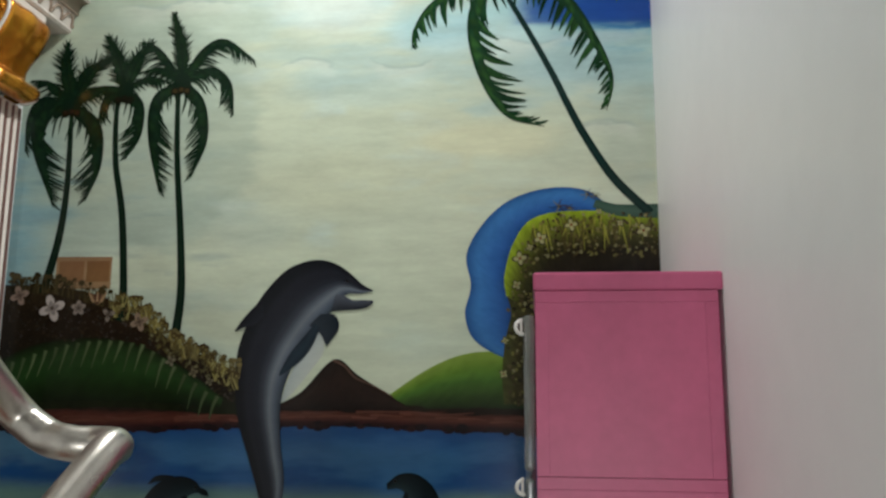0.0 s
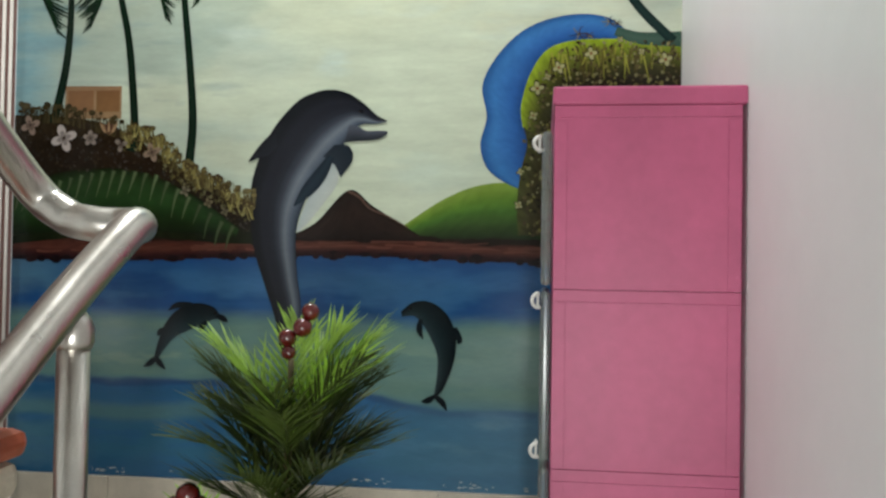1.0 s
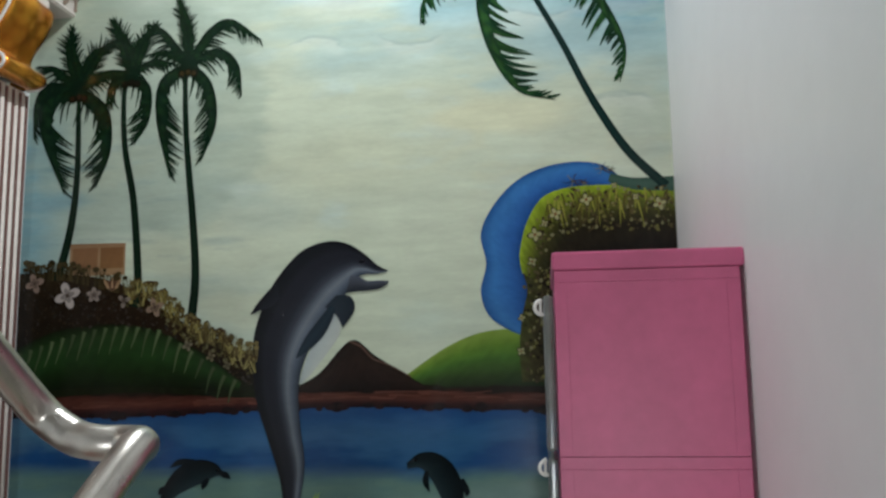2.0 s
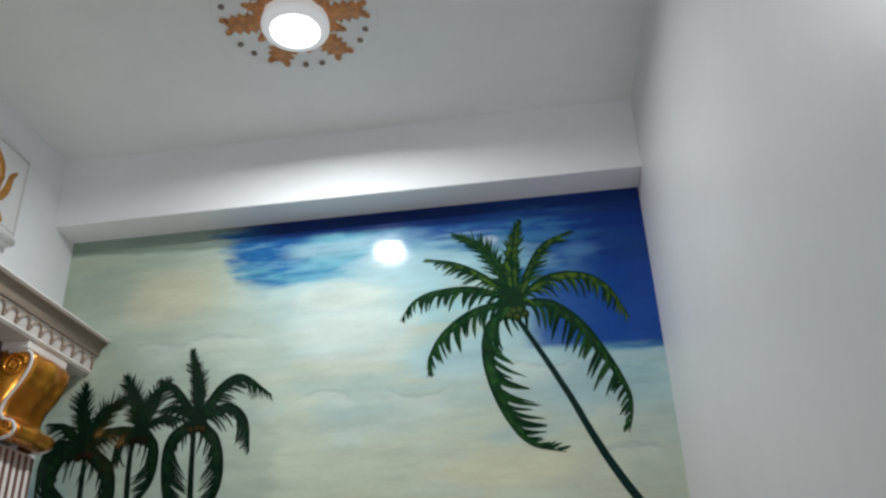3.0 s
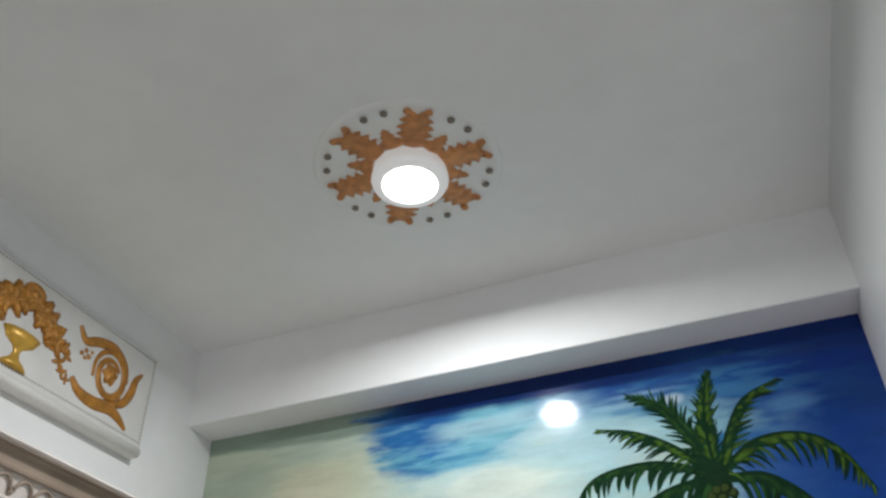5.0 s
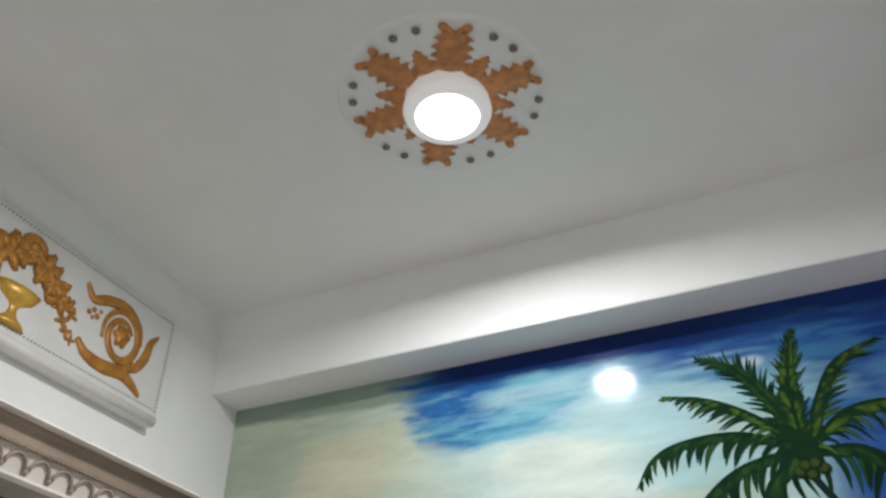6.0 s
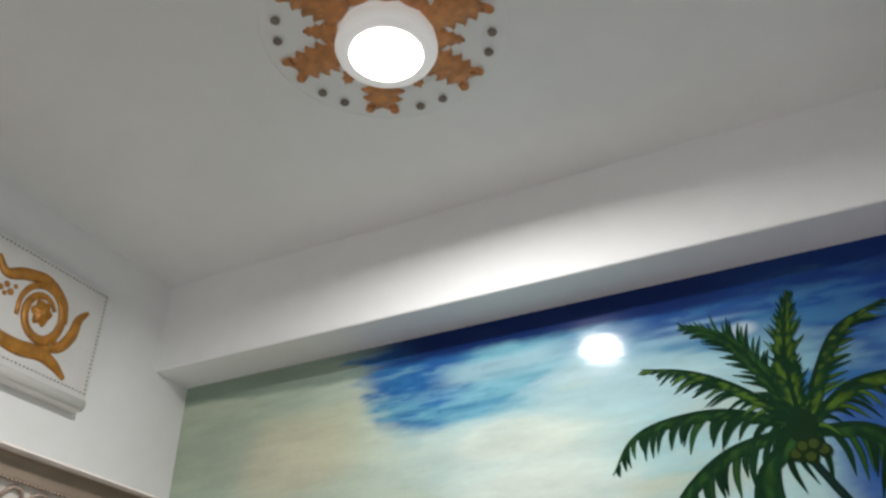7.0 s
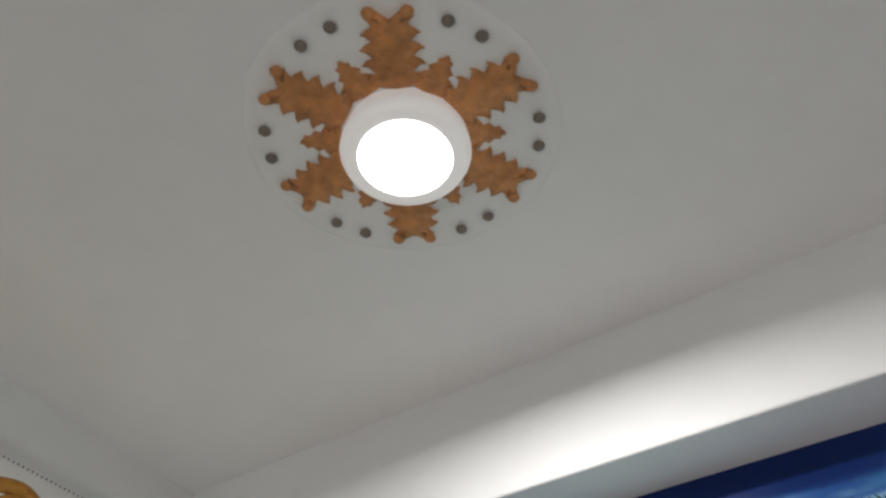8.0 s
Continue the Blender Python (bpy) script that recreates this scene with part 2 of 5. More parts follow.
def smooth_noise(x, z, sx, sz, seed):
    """Smooth random values in 0..1 over the wall, with cells sx by sz metres."""
    r = np.random.default_rng(seed)
    table = r.random((64, 64))
    u, v = (x + 7) / sx, (z + 7) / sz
    i, j = np.floor(u).astype(int), np.floor(v).astype(int)
    fu, fv = u - i, v - j
    fu, fv = fu * fu * (3 - 2 * fu), fv * fv * (3 - 2 * fv)
    t = lambda a, b: table[a % 64, b % 64]
    return (t(i, j) * (1 - fu) + t(i + 1, j) * fu) * (1 - fv) + (t(i, j + 1) * (1 - fu) + t(i + 1, j + 1) * fu) * fv


def clouds(x, z, sx, sz, seed):
    return sum(w * smooth_noise(x, z, sx * s, sz * s, seed + n) for n, (w, s) in enumerate(((0.5, 1), (0.28, 0.45), (0.15, 0.2), (0.07, 0.09))))


def ramp(v, a, b):
    t = np.clip((v - a) / (b - a), 0, 1)
    return t * t * (3 - 2 * t)


def blend(base, colour, mask):
    return base + (np.array(colour) - base) * mask[..., None]


def background(x, z):
    """Paint of the bare sky and sea at each place of the wall."""
    n1, n2, n3 = clouds(x, z, 0.7, 0.22, 3), clouds(x, z, 0.35, 0.12, 21), clouds(x, z, 0.16, 0.035, 45)
    n4 = clouds(x, z, 0.13, 0.018, 77)
    c = np.zeros((*x.shape, 3)) + np.array((0.53, 0.585, 0.445))
    c = blend(c, (0.47, 0.55, 0.45), ramp(n1, 0.40, 0.62))
    c = blend(c, (0.52, 0.64, 0.60), ramp(n2 + 0.25 * (z - 2.2), 0.45, 0.75) * ramp(x, -1.5, -0.6) * 0.9)
    c = blend(c, (0.56, 0.565, 0.38), ramp(n2, 0.45, 0.65) * ramp(-abs(z - 1.85), -0.4, -0.1) * ramp(x, -0.6, -0.1) * 0.55)
    # thin cool washes drifting across the middle
    c = blend(c, (0.36, 0.50, 0.50), ramp(n1 + 0.5 * (n3 - 0.5), 0.50, 0.66) * ramp(-abs(z - 2.05), -0.5, -0.2) * ramp(x, -1.2, -0.5) * 0.40)
    # greyer green towards the top of the wall, over the three palms
    c = blend(c, (0.40, 0.49, 0.38), ramp(-x, 1.0, 1.6) * ramp(z, 2.2, 2.5) * (0.15 + 0.6 * n2))
    c = blend(c, (0.52, 0.53, 0.36), ramp(-abs(x + 1.4), -0.3, -0.05) * ramp(-abs(z - 2.62), -0.16, -0.02) * 0.8)
    # cool wash beside the doorway, light wash low down
    c = blend(c, (0.16, 0.33, 0.40), ramp(-x, 1.60, 1.84) * ramp(-z, -2.05, -1.85) * (0.45 + 0.6 * n3))
    c = blend(c, (0.30, 0.40, 0.40), ramp(n3, 0.55, 0.72) * ramp(-x, 0.9, 1.5) * ramp(-abs(z - 1.72), -0.2, -0.05) * 0.55)
    c = blend(c, (0.30, 0.36, 0.33), ramp(n3, 0.60, 0.75) * ramp(-abs(z - 1.5), -0.2, -0.05) * ramp(-x, 0.8, 1.2) * 0.4)
    # strong blue in the upper corner, breaking up towards the middle
    wob = 0.13 * (n2 - 0.5) + 0.19 * (n3 - 0.5)
    edge = np.interp(x, (-1.86, -1.28, -1.17, -1.0, -0.8, -0.66, -0.56, -0.42, -0.25, -0.1, 0.0, 0.06, 0.13, 0.2, 0.46), (3.0, 2.88, 2.79, 2.70, 2.645, 2.70, 2.76, 2.73, 2.71, 2.64, 2.46, 2.33, 2.28, 2.268, 2.25))
    sharp = np.interp(x, (-1.2, -0.3, 0.2, 0.46), (0.06, 0.08, 0.07, 0.03))
    blue = ramp(z - edge - wob, -sharp * 0.5, sharp)
    c = blend(c, (0.30, 0.52, 0.58), ramp(z - edge - wob, -0.34, 0.02) * ramp(x, -1.25, -0.9) * 0.55)
    c = blend(c, (0.12, 0.36, 0.49), ramp(z - edge - wob, -0.09, 0.05) * ramp(x, -1.25, -1.0) * 0.85)
    c = blend(c, (0.020, 0.135, 0.34), blue * (0.55 + 0.6 * n3).clip(0, 1))
    pale = ramp(n2 + 0.8 * n3, 0.86, 1.02) * ramp(-abs(x + 0.15), -0.75, -0.3) * ramp(-abs(z - 2.72), -0.16, -0.04)
    c = blend(c, (0.26, 0.47, 0.60), pale * 0.45)
    # streaks: deep blue brushed over the top, thin pale ones across the patch over the hills
    streak = ramp(n3 + 0.35 * (n2 - 0.5), 0.36, 0.58)
    c = blend(c, (0.011, 0.060, 0.25), (0.25 + 0.75 * streak) * ramp(x, -0.55, -0.3) * ramp(z, 2.68, 2.78) * 0.9)
    c = blend(c, (0.26, 0.48, 0.53), (1 - streak) * ramp(-abs(x + 0.86), -0.30, -0.1) * ramp(-abs(z - 2.68), -0.13, -0.05) * 0.45)
    c = blend(c, (0.009, 0.046, 0.23), (0.35 + 0.65 * streak) * ramp(x + 0.2 * (n2 - 0.5), -0.12, 0.12) * ramp(z - 0.15 * (n3 - 0.5), 2.50, 2.66) * 0.85)
    deep = ramp(x + 0.12 * (n3 - 0.5), 0.08, 0.34) * ramp(z - edge, -0.02, 0.05)
    c = blend(c, (0.005, 0.028, 0.19), deep * (0.75 + 0.25 * n2))
    # top strip darkened to grey green and navy: the beam's shade painted in
    top = np.interp(x, (-1.86, -1.43, -1.2, -0.9, -0.5, 0.0, 0.46), (2.838, 2.822, 2.818, 2.828, 2.822, 2.815, 2.80)) + 0.025 * (n3 - 0.5)
    c = blend(c, (0.22, 0.29, 0.23), ramp(z - top, -0.01, 0.012) * ramp(-x, 0.98, 1.15) * 0.85)
    c = blend(c, (0.006, 0.020, 0.105), ramp(z - top, -0.012, 0.02) * ramp(x, -1.2, -0.95) * (1 - 0.65 * ramp(x, -0.35, 0.0)))
    c = blend(c, (0.30, 0.54, 0.57), ramp(n2 + 0.5 * n3, 0.62, 0.92) * ramp(-abs(x + 0.18), -0.5, -0.15) * ramp(-abs(z - 2.50), -0.32, -0.08) * 0.75)
    # earth under the hills, down to the shore
    c = blend(c, (0.018, 0.011, 0.008), ramp(-z, -0.946, -0.938))
    # soft patches of colour worked into the sky: middle, half-widths, colour, strength, softness
    def wash(cx, cz, rx, rz, colour, amount, soft=0.7, wobble=0.5):
        reach = np.sqrt(((x - cx) / rx) ** 2 + ((z - cz) / rz) ** 2) + wobble * (n2 - 0.5) + 0.6 * wobble * (n3 - 0.5)
        return blend(c, colour, ramp(-reach, -1.0, -1.0 + soft) * amount)

    c = wash(-1.40, 1.92, 0.50, 0.50, (0.33, 0.41, 0.34), 0.46, 0.14, 0.30)
    c = wash(-1.44, 2.60, 0.30, 0.16, (0.57, 0.56, 0.42), 0.75)
    c = wash(-1.66, 2.66, 0.16, 0.18, (0.36, 0.44, 0.35), 0.5)
    c = wash(-0.66, 2.42, 0.34, 0.20, (0.62, 0.69, 0.62), 0.85)
    c = wash(-0.74, 2.560, 0.26, 0.085, (0.62, 0.69, 0.61), 0.8, 0.45, 0.7)
    c = wash(-0.56, 2.700, 0.26, 0.040, (0.50, 0.66, 0.68), 0.65, 0.9, 1.2)
    c = wash(-0.28, 2.745, 0.24, 0.022, (0.34, 0.55, 0.66), 0.55, 0.9, 1.0)
    c = wash(-0.36, 2.62, 0.26, 0.12, (0.42, 0.60, 0.64), 0.55)
    c = wash(-0.28, 2.28, 0.25, 0.13, (0.33, 0.52, 0.55), 0.65)
    c = wash(0.16, 2.12, 0.32, 0.11, (0.35, 0.49, 0.49), 0.75)
    c = wash(-0.60, 2.06, 0.34, 0.10, (0.42, 0.54, 0.50), 0.5)
    c = wash(-0.14, 1.86, 0.36, 0.09, (0.62, 0.62, 0.42), 0.7)
    c = wash(-0.62, 1.72, 0.42, 0.16, (0.54, 0.57, 0.41), 0.6)
    c = wash(0.38, 1.82, 0.14, 0.24, (0.40, 0.46, 0.38), 0.6)
    c = wash(-0.95, 1.55, 0.24, 0.10, (0.44, 0.51, 0.42), 0.6)
    c = wash(-1.68, 1.74, 0.20, 0.020, (0.20, 0.31, 0.31), 0.75, 0.8)
    c = wash(-1.72, 1.62, 0.16, 0.05, (0.20, 0.34, 0.38), 0.7, 0.8)
    c = wash(-1.10, 1.455, 0.11, 0.022, (0.32, 0.39, 0.36), 0.45, 0.95, 0.9)
    c = wash(-0.13, 2.735, 0.050, 0.026, (0.50, 0.62, 0.70), 0.8, 0.6)
    c = wash(0.20, 2.66, 0.10, 0.045, (0.10, 0.24, 0.44), 0.6, 0.8)
    c = wash(0.27, 2.225, 0.24, 0.032, (0.42, 0.55, 0.56), 0.8, 0.7)
    c = blend(c, (0.012, 0.062, 0.29), ramp(x + 0.12 * (n2 - 0.5), -0.03, 0.07) * ramp(z + 0.03 * (n3 - 0.5), 2.268, 2.295) * ramp(-z, -2.64, -2.50) * (0.65 + 0.4 * n3))
    # the blue gap in the clouds: deep at its far end, turning to pale blue streaks, with a rounded cloud edge under it
    under = np.interp(x, (-1.26, -1.20, -1.136, -1.03, -0.938, -0.786, -0.703, -0.60, -0.45), (2.82, 2.72, 2.635, 2.607, 2.60, 2.632, 2.682, 2.715, 2.76)) + 0.035 * (n2 - 0.5) + 0.09 * (n3 - 0.5) * ramp(-x, 0.85, 1.15)
    inside = ramp((z - under + 0.05 * (n3 - 0.5) * ramp(-x, 0.9, 1.1)) / np.interp(x, (-1.15, -0.85), (0.055, 0.018)), -0.4, 1.0) * ramp(x + 0.42 * (n3 - 0.5) + 0.5 * (2.78 - z), -1.26, -1.08) * ramp(-x, 0.45, 0.66)
    tint = np.zeros_like(c) + np.array((0.10, 0.31, 0.45))
    tint = blend(tint, (0.020, 0.115, 0.35), ramp(z - 2.72 + 0.12 * (x + 1.1) + 0.10 * (n3 - 0.5), -0.03, 0.05) * ramp(-x, 0.78, 0.95))
    tint = blend(tint, (0.030, 0.16, 0.38), ramp(n3, 0.42, 0.62) * ramp(-x, 0.80, 1.0) * 0.8)
    tint = blend(tint, (0.20, 0.45, 0.53), ramp(n3, 0.40, 0.60) * ramp(x, -0.95, -0.80) * 0.7)
    tint = blend(tint, (0.36, 0.56, 0.62), ramp(-abs(z - 2.765 - 0.03 * (x + 0.8) + 0.03 * (n3 - 0.5)), -0.045, -0.012) * ramp(x, -1.0, -0.85) * 0.85)
    tint = blend(tint, (0.26, 0.50, 0.58), ramp(n4, 0.52, 0.70) * 0.35)
    tint = blend(tint, (0.014, 0.085, 0.29), ramp(-n4, -0.46, -0.36) * ramp(-x, 0.70, 0.95) * 0.4)
    c = c + (tint - c) * inside[..., None]
    # painted beam shade laid again over the blue gap
    c = blend(c, (0.006, 0.022, 0.115), ramp(z - top, -0.012, 0.016) * ramp(x, -1.25, -0.95) * (1 - 0.65 * ramp(x, -0.35, 0.0)))
    c = wash(-0.24, 2.775, 0.20, 0.012, (0.30, 0.50, 0.66), 0.6, 0.9, 0.6)
    # drawn cloud rims: a soft grey line with a pale edge under it
    for cx, cz, w, drop in ((-0.77, 2.195, 0.13, 0.05), (-0.42, 2.135, 0.14, -0.05), (0.02, 2.20, 0.16, -0.04), (-1.25, 2.43, 0.30, 0.02), (0.30, 1.93, 0.14, 0.03)):
        rise = cz - drop * ((x - cx) / w) ** 2 + 0.10 * (n2 - 0.5) + 0.03 * (n3 - 0.5)
        along = ramp(-abs(x - cx), -w, -w * 0.5)
        c = blend(c, (0.60, 0.65, 0.56), ramp(z - rise, -0.07, -0.004) * ramp(rise - z, 0.0, 0.006) * along * 0.45)
        c = blend(c, (0.30, 0.38, 0.37), ramp(-abs(z - rise), -0.009, -0.001) * along * 0.38)
    c = c * np.array((1.06, 1.07, 1.085)) * (1 + 0.16 * (n4 - 0.5) + 0.10 * (n3 - 0.5))[..., None]
    # the sea: bands of blue and grey green
    s = np.zeros_like(c) + np.array((0.014, 0.066, 0.20))
    s = blend(s, (0.034, 0.125, 0.21), ramp(-z, -0.62, -0.2))
    zz = z + 0.05 * (n2 - 0.5)
    s = blend(s, (0.028, 0.105, 0.25), ramp(n3, 0.45, 0.7) * 0.5)
    s = blend(s, (0.13, 0.23, 0.195), ramp(zz + 0.07 * ramp(x, -0.7, -0.3), 0.405, 0.45) * ramp(-zz, -0.69, -0.62) * (0.72 + 0.4 * n3).clip(0, 1))
    s = blend(s, (0.19, 0.28, 0.22), ramp(n3, 0.48, 0.66) * ramp(zz, 0.47, 0.5) * ramp(-zz, -0.60, -0.56) * 0.6)
    s = blend(s, (0.10, 0.22, 0.27), ramp(n3, 0.40, 0.75) * ramp(-abs(zz - 0.25), -0.09, -0.03) * ramp(x, -0.9, -0.2) * 0.4)
    s = blend(s, (0.026, 0.10, 0.22), ramp(-zz, -0.19, -0.13) * 0.6)
    s = blend(s, (0.10, 0.19, 0.17), ramp(-abs(zz - 0.325), -0.04, -0.01) * ramp(-x, 0.6, 1.0) * 0.6)
    s = blend(s, (0.010, 0.03, 0.12), ramp(-abs(zz + 0.07 * ramp(x, -0.7, -0.3) - 0.42), -0.016, -0.004) * 0.6)
    s = blend(s, (0.085, 0.19, 0.28), ramp(x, -0.75, -0.15) * ramp(-z, -0.42, -0.34) * (0.45 + 0.5 * n3))
    s = blend(s, (0.19, 0.29, 0.26), ramp(x, -0.55, -0.2) * ramp(zz, 0.42, 0.47) * ramp(-zz, -0.64, -0.58) * (0.3 + 0.6 * n3))
    s = blend(s, (0.15, 0.27, 0.33), ramp(n3, 0.45, 0.75) * ramp(x, -0.5, -0.1) * ramp(-abs(z - 0.28), -0.10, -0.02) * 0.4)
    s = blend(s, (0.05, 0.16, 0.30), ramp(n2, 0.42, 0.66) * ramp(-abs(z - 0.74), -0.12, -0.03) * 0.55)
    s = blend(s, (0.10, 0.20, 0.25), ramp(-x, 1.55, 1.80) * ramp(n2, 0.35, 0.6) * 0.5)
    shore = np.interp(x, (-1.86, -1.4, -0.9, -0.6, 0.0, 0.46), (0.846, 0.848, 0.868, 0.874, 0.858, 0.856)) + 0.006 * (n2 - 0.5)
    return np.where((z < shore)[..., None], s, c)


nx, nz = 520, 620
gx, gz = np.meshgrid(np.linspace(MURAL_X0, MURAL_X1, nx), np.linspace(MURAL_Z0, MURAL_Z1, nz))
idx = np.arange(nx * nz).reshape(nz, nx)
quads = np.stack([idx[:-1, :-1], idx[:-1, 1:], idx[1:, 1:], idx[1:, :-1]], -1).reshape(-1, 4)


def painted(name, verts, faces, colours, parent, label=""):
    me = bpy.data.meshes.new(name)
    me.from_pydata([tuple(v) for v in verts], [], [tuple(int(i) for i in f) for f in faces])
    att = me.color_attributes.new("paint", "FLOAT_COLOR", "POINT")
    att.data.foreach_set("color", np.c_[np.array(colours), np.ones(len(verts))].astype(np.float32).ravel())
    me.materials.append(PAINT)
    ob = new(name, me)
    ob.parent = parent
    if label:
        ob["label"] = label
    return ob


painted("sky_and_sea", np.c_[gx.ravel(), np.full(nx * nz, WALL_Y - 0.003), gz.ravel()], quads, background(gx, gz).reshape(-1, 3), mural, "pale cream and blue sky over a banded blue sea")


class Brush:
    """Gathers flat strokes of paint into one mesh, a hair proud of the wall."""

    def __init__(self, layer):
        self.y, self.v, self.f, self.c = WALL_Y - 0.0032 - 0.0005 * layer, [], [], []

    def strip(self, rows):
        """rows: lists of (x, z, colour) across the stroke, one list at each step along it."""
        start, wide = len(self.v), len(rows[0])
        self.y -= 3e-6
        for row in rows:
            for x, z, colour in row:
                self.v.append((min(max(x, MURAL_X0 + 0.001), MURAL_X1 - 0.001), self.y, z))
                self.c.append(colour)
        for i in range(len(rows) - 1):
            for k in range(wide - 1):
                a = start + i * wide + k
                self.f.append((a, a + 1, a + wide + 1, a + wide))

    def stroke(self, points, w0, w1, colour, colour2=None, steps=6, belly=0.0):
        """A brush stroke through points, from width w0 to w1, swelling by belly in the middle."""
        pts = curve_points([(p[0], p[1], 0) for p in points], steps) if len(points) > 2 else [Vector((p[0], p[1], 0)) for p in points]
        rows = []
        for i, p in enumerate(pts):
            t = i / (len(pts) - 1)
            d = (pts[min(i + 1, len(pts) - 1)] - pts[max(i - 1, 0)])
            n = Vector((-d.y, d.x, 0)).normalized() * 0.5 * (w0 + (w1 - w0) * t + belly * math.sin(math.pi * t))
            e, m = colour, colour2 or colour
            rows.append([(p.x + n.x, p.y + n.y, e), (p.x, p.y, m), (p.x - n.x, p.y - n.y, e)])
        self.strip(rows)

    def fill(self, side_a, side_b, colours, steps=6, across=8, grain=0.0):
        """Paint between two outlines; colours run from the first to the second."""
        a, b = (curve_points([(p[0], p[1], 0) for p in s], steps) for s in (side_a, side_b))
        n = max(len(a), len(b))
        a, b = ([s[round(i * (len(s) - 1) / (n - 1))] for i in range(n)] for s in (a, b))
        rows = []
        for i, (p, q) in enumerate(zip(a, b)):
            row = []
            for k in range(across + 1):
                t = k / across
                u = t * (len(colours) - 1)
                j = min(int(u), len(colours) - 2)
                g = 1 + grain * (random.random() - 0.5)
                col = tuple((colours[j][m] * (1 - u + j) + colours[j + 1][m] * (u - j)) * g for m in range(3))
                row.append((p.x + (q.x - p.x) * t, p.y + (q.y - p.y) * t, col))
            rows.append(row)
        self.strip(rows)

    def dab(self, x, z, r, colour, squash=1.0, turn=0.0, sides=9):
        start = len(self.v)
        self.y -= 3e-6
        self.v.append((x, self.y, z))
        self.c.append(colour)
        for k in range(sides):
            a = 2 * math.pi * k / sides
            u, w = r * math.cos(a), r * squash * math.sin(a)
            self.v.append((min(max(x + u * math.cos(turn) - w * math.sin(turn), MURAL_X0 + 0.001), MURAL_X1 - 0.001), self.y, z + u * math.sin(turn) + w * math.cos(turn)))
            self.c.append(colour)
        for k in range(sides):
            self.f.append((start, start + 1 + k, start + 1 + (k + 1) % sides))

    def flower(self, x, z, r, petal, heart, petals=4, turn=0.3):
        for k in range(petals):
            a = turn + 2 * math.pi * k / petals
            self.dab(x + 0.6 * r * math.cos(a), z + 0.6 * r * math.sin(a), 0.5 * r, petal, 0.7, a)
        self.dab(x, z, 0.26 * r, heart)

    def done(self, name, label=""):
        return painted(name, self.v, self.f, self.c, mural, label)


def shade(colour, f):
    return tuple(c * f for c in colour)


def frond(brush, points, reach, side, dark, light, pitch=0.020, lean=0.75, droop=0.0, band=0.36):
    """A palm frond: a curved rib with a solid band of leaf on one side that breaks into separate pointed leaflets.
    side: 1 to the left of the way out, -1 to the right, 0 both; lean: how far the leaflets sweep to the tip."""
    reach *= 1.5
    pts = curve_points([(p[0], p[1], 0) for p in points], 12)
    run_to = [0.0]
    for a, c in zip(pts, pts[1:]):
        run_to.append(run_to[-1] + (c - a).length)
    whole = run_to[-1]

    def place(t):
        d = t * whole
        i = next((k for k in range(1, len(pts)) if run_to[k] >= d), len(pts) - 1)
        f = (d - run_to[i - 1]) / max(1e-6, run_to[i] - run_to[i - 1])
        return pts[i - 1].lerp(pts[i], f), (pts[i] - pts[i - 1]).normalized()

    count = max(5, int(whole / pitch))
    for s in ((side,) if side else (-1, 1)):
        for k in range(count):
            t = min(0.955, (k + 0.5 + random.uniform(-0.28, 0.28)) / count)
            p, d = place(t)
            fade = 1 - 0.70 * max(0.0, t - 0.55) / 0.45
            long = reach * (0.50 + 0.50 * math.sin(math.pi * min(1.0, 0.22 + 0.58 * t))) * fade * random.uniform(0.72, 1.22)
            nrm = Vector((-d.y, d.x, 0)) * s
            sweep = lean * (0.75 + 0.7 * t) + 1.6 * max(0.0, t - 0.78) / 0.22 + random.uniform(-0.15, 0.15)
            way = (nrm + d * sweep + Vector((0, -droop, 0))).normalized()
            wide = pitch * (0.45 + 0.55 * fade) * random.uniform(0.75, 1.1)
            p = p + nrm * wide * 0.32
            q = p + way * long
            mid = p + (nrm * 0.85 + d * sweep * 1.15).normalized() * long * 0.5
            g = random.uniform(0.7, 1.35)
            brush.stroke([(p.x, p.y), (mid.x, mid.y), (q.x, q.y)], wide * 0.62, 0.001, shade(dark, g), shade(light if random.random() < 0.4 else dark, g), steps=4, belly=wide * 0.30)
        rows = []
        for k in range(33):
            t = k / 32
            p, d = place(min(t, 0.998))
            nrm = Vector((-d.y, d.x, 0)) * s
            w = reach * band * (0.15 + 0.85 * math.sin(math.pi * min(1.0, 0.10 + 0.70 * t)) ** 0.8) * (1 - t ** 2.2) * random.uniform(0.8, 1.15) + 0.001
            mix = [shade(light, random.uniform(0.5, 1.2)) if random.random() < 0.5 else shade(dark, random.uniform(0.8, 1.5)) for _ in range(2)]
            rows.append([(p.x, p.y, shade(dark, 0.8)), (p.x + nrm.x * w * 0.3, p.y + nrm.y * w * 0.3, mix[0]), (p.x + nrm.x * w * 0.65, p.y + nrm.y * w * 0.65, mix[1]), (p.x + nrm.x * w, p.y + nrm.y * w, dark)])
        brush.strip(rows)
    brush.stroke(points, 0.012, 0.0012, shade(dark, 0.7), shade(dark, 1.2), steps=10)


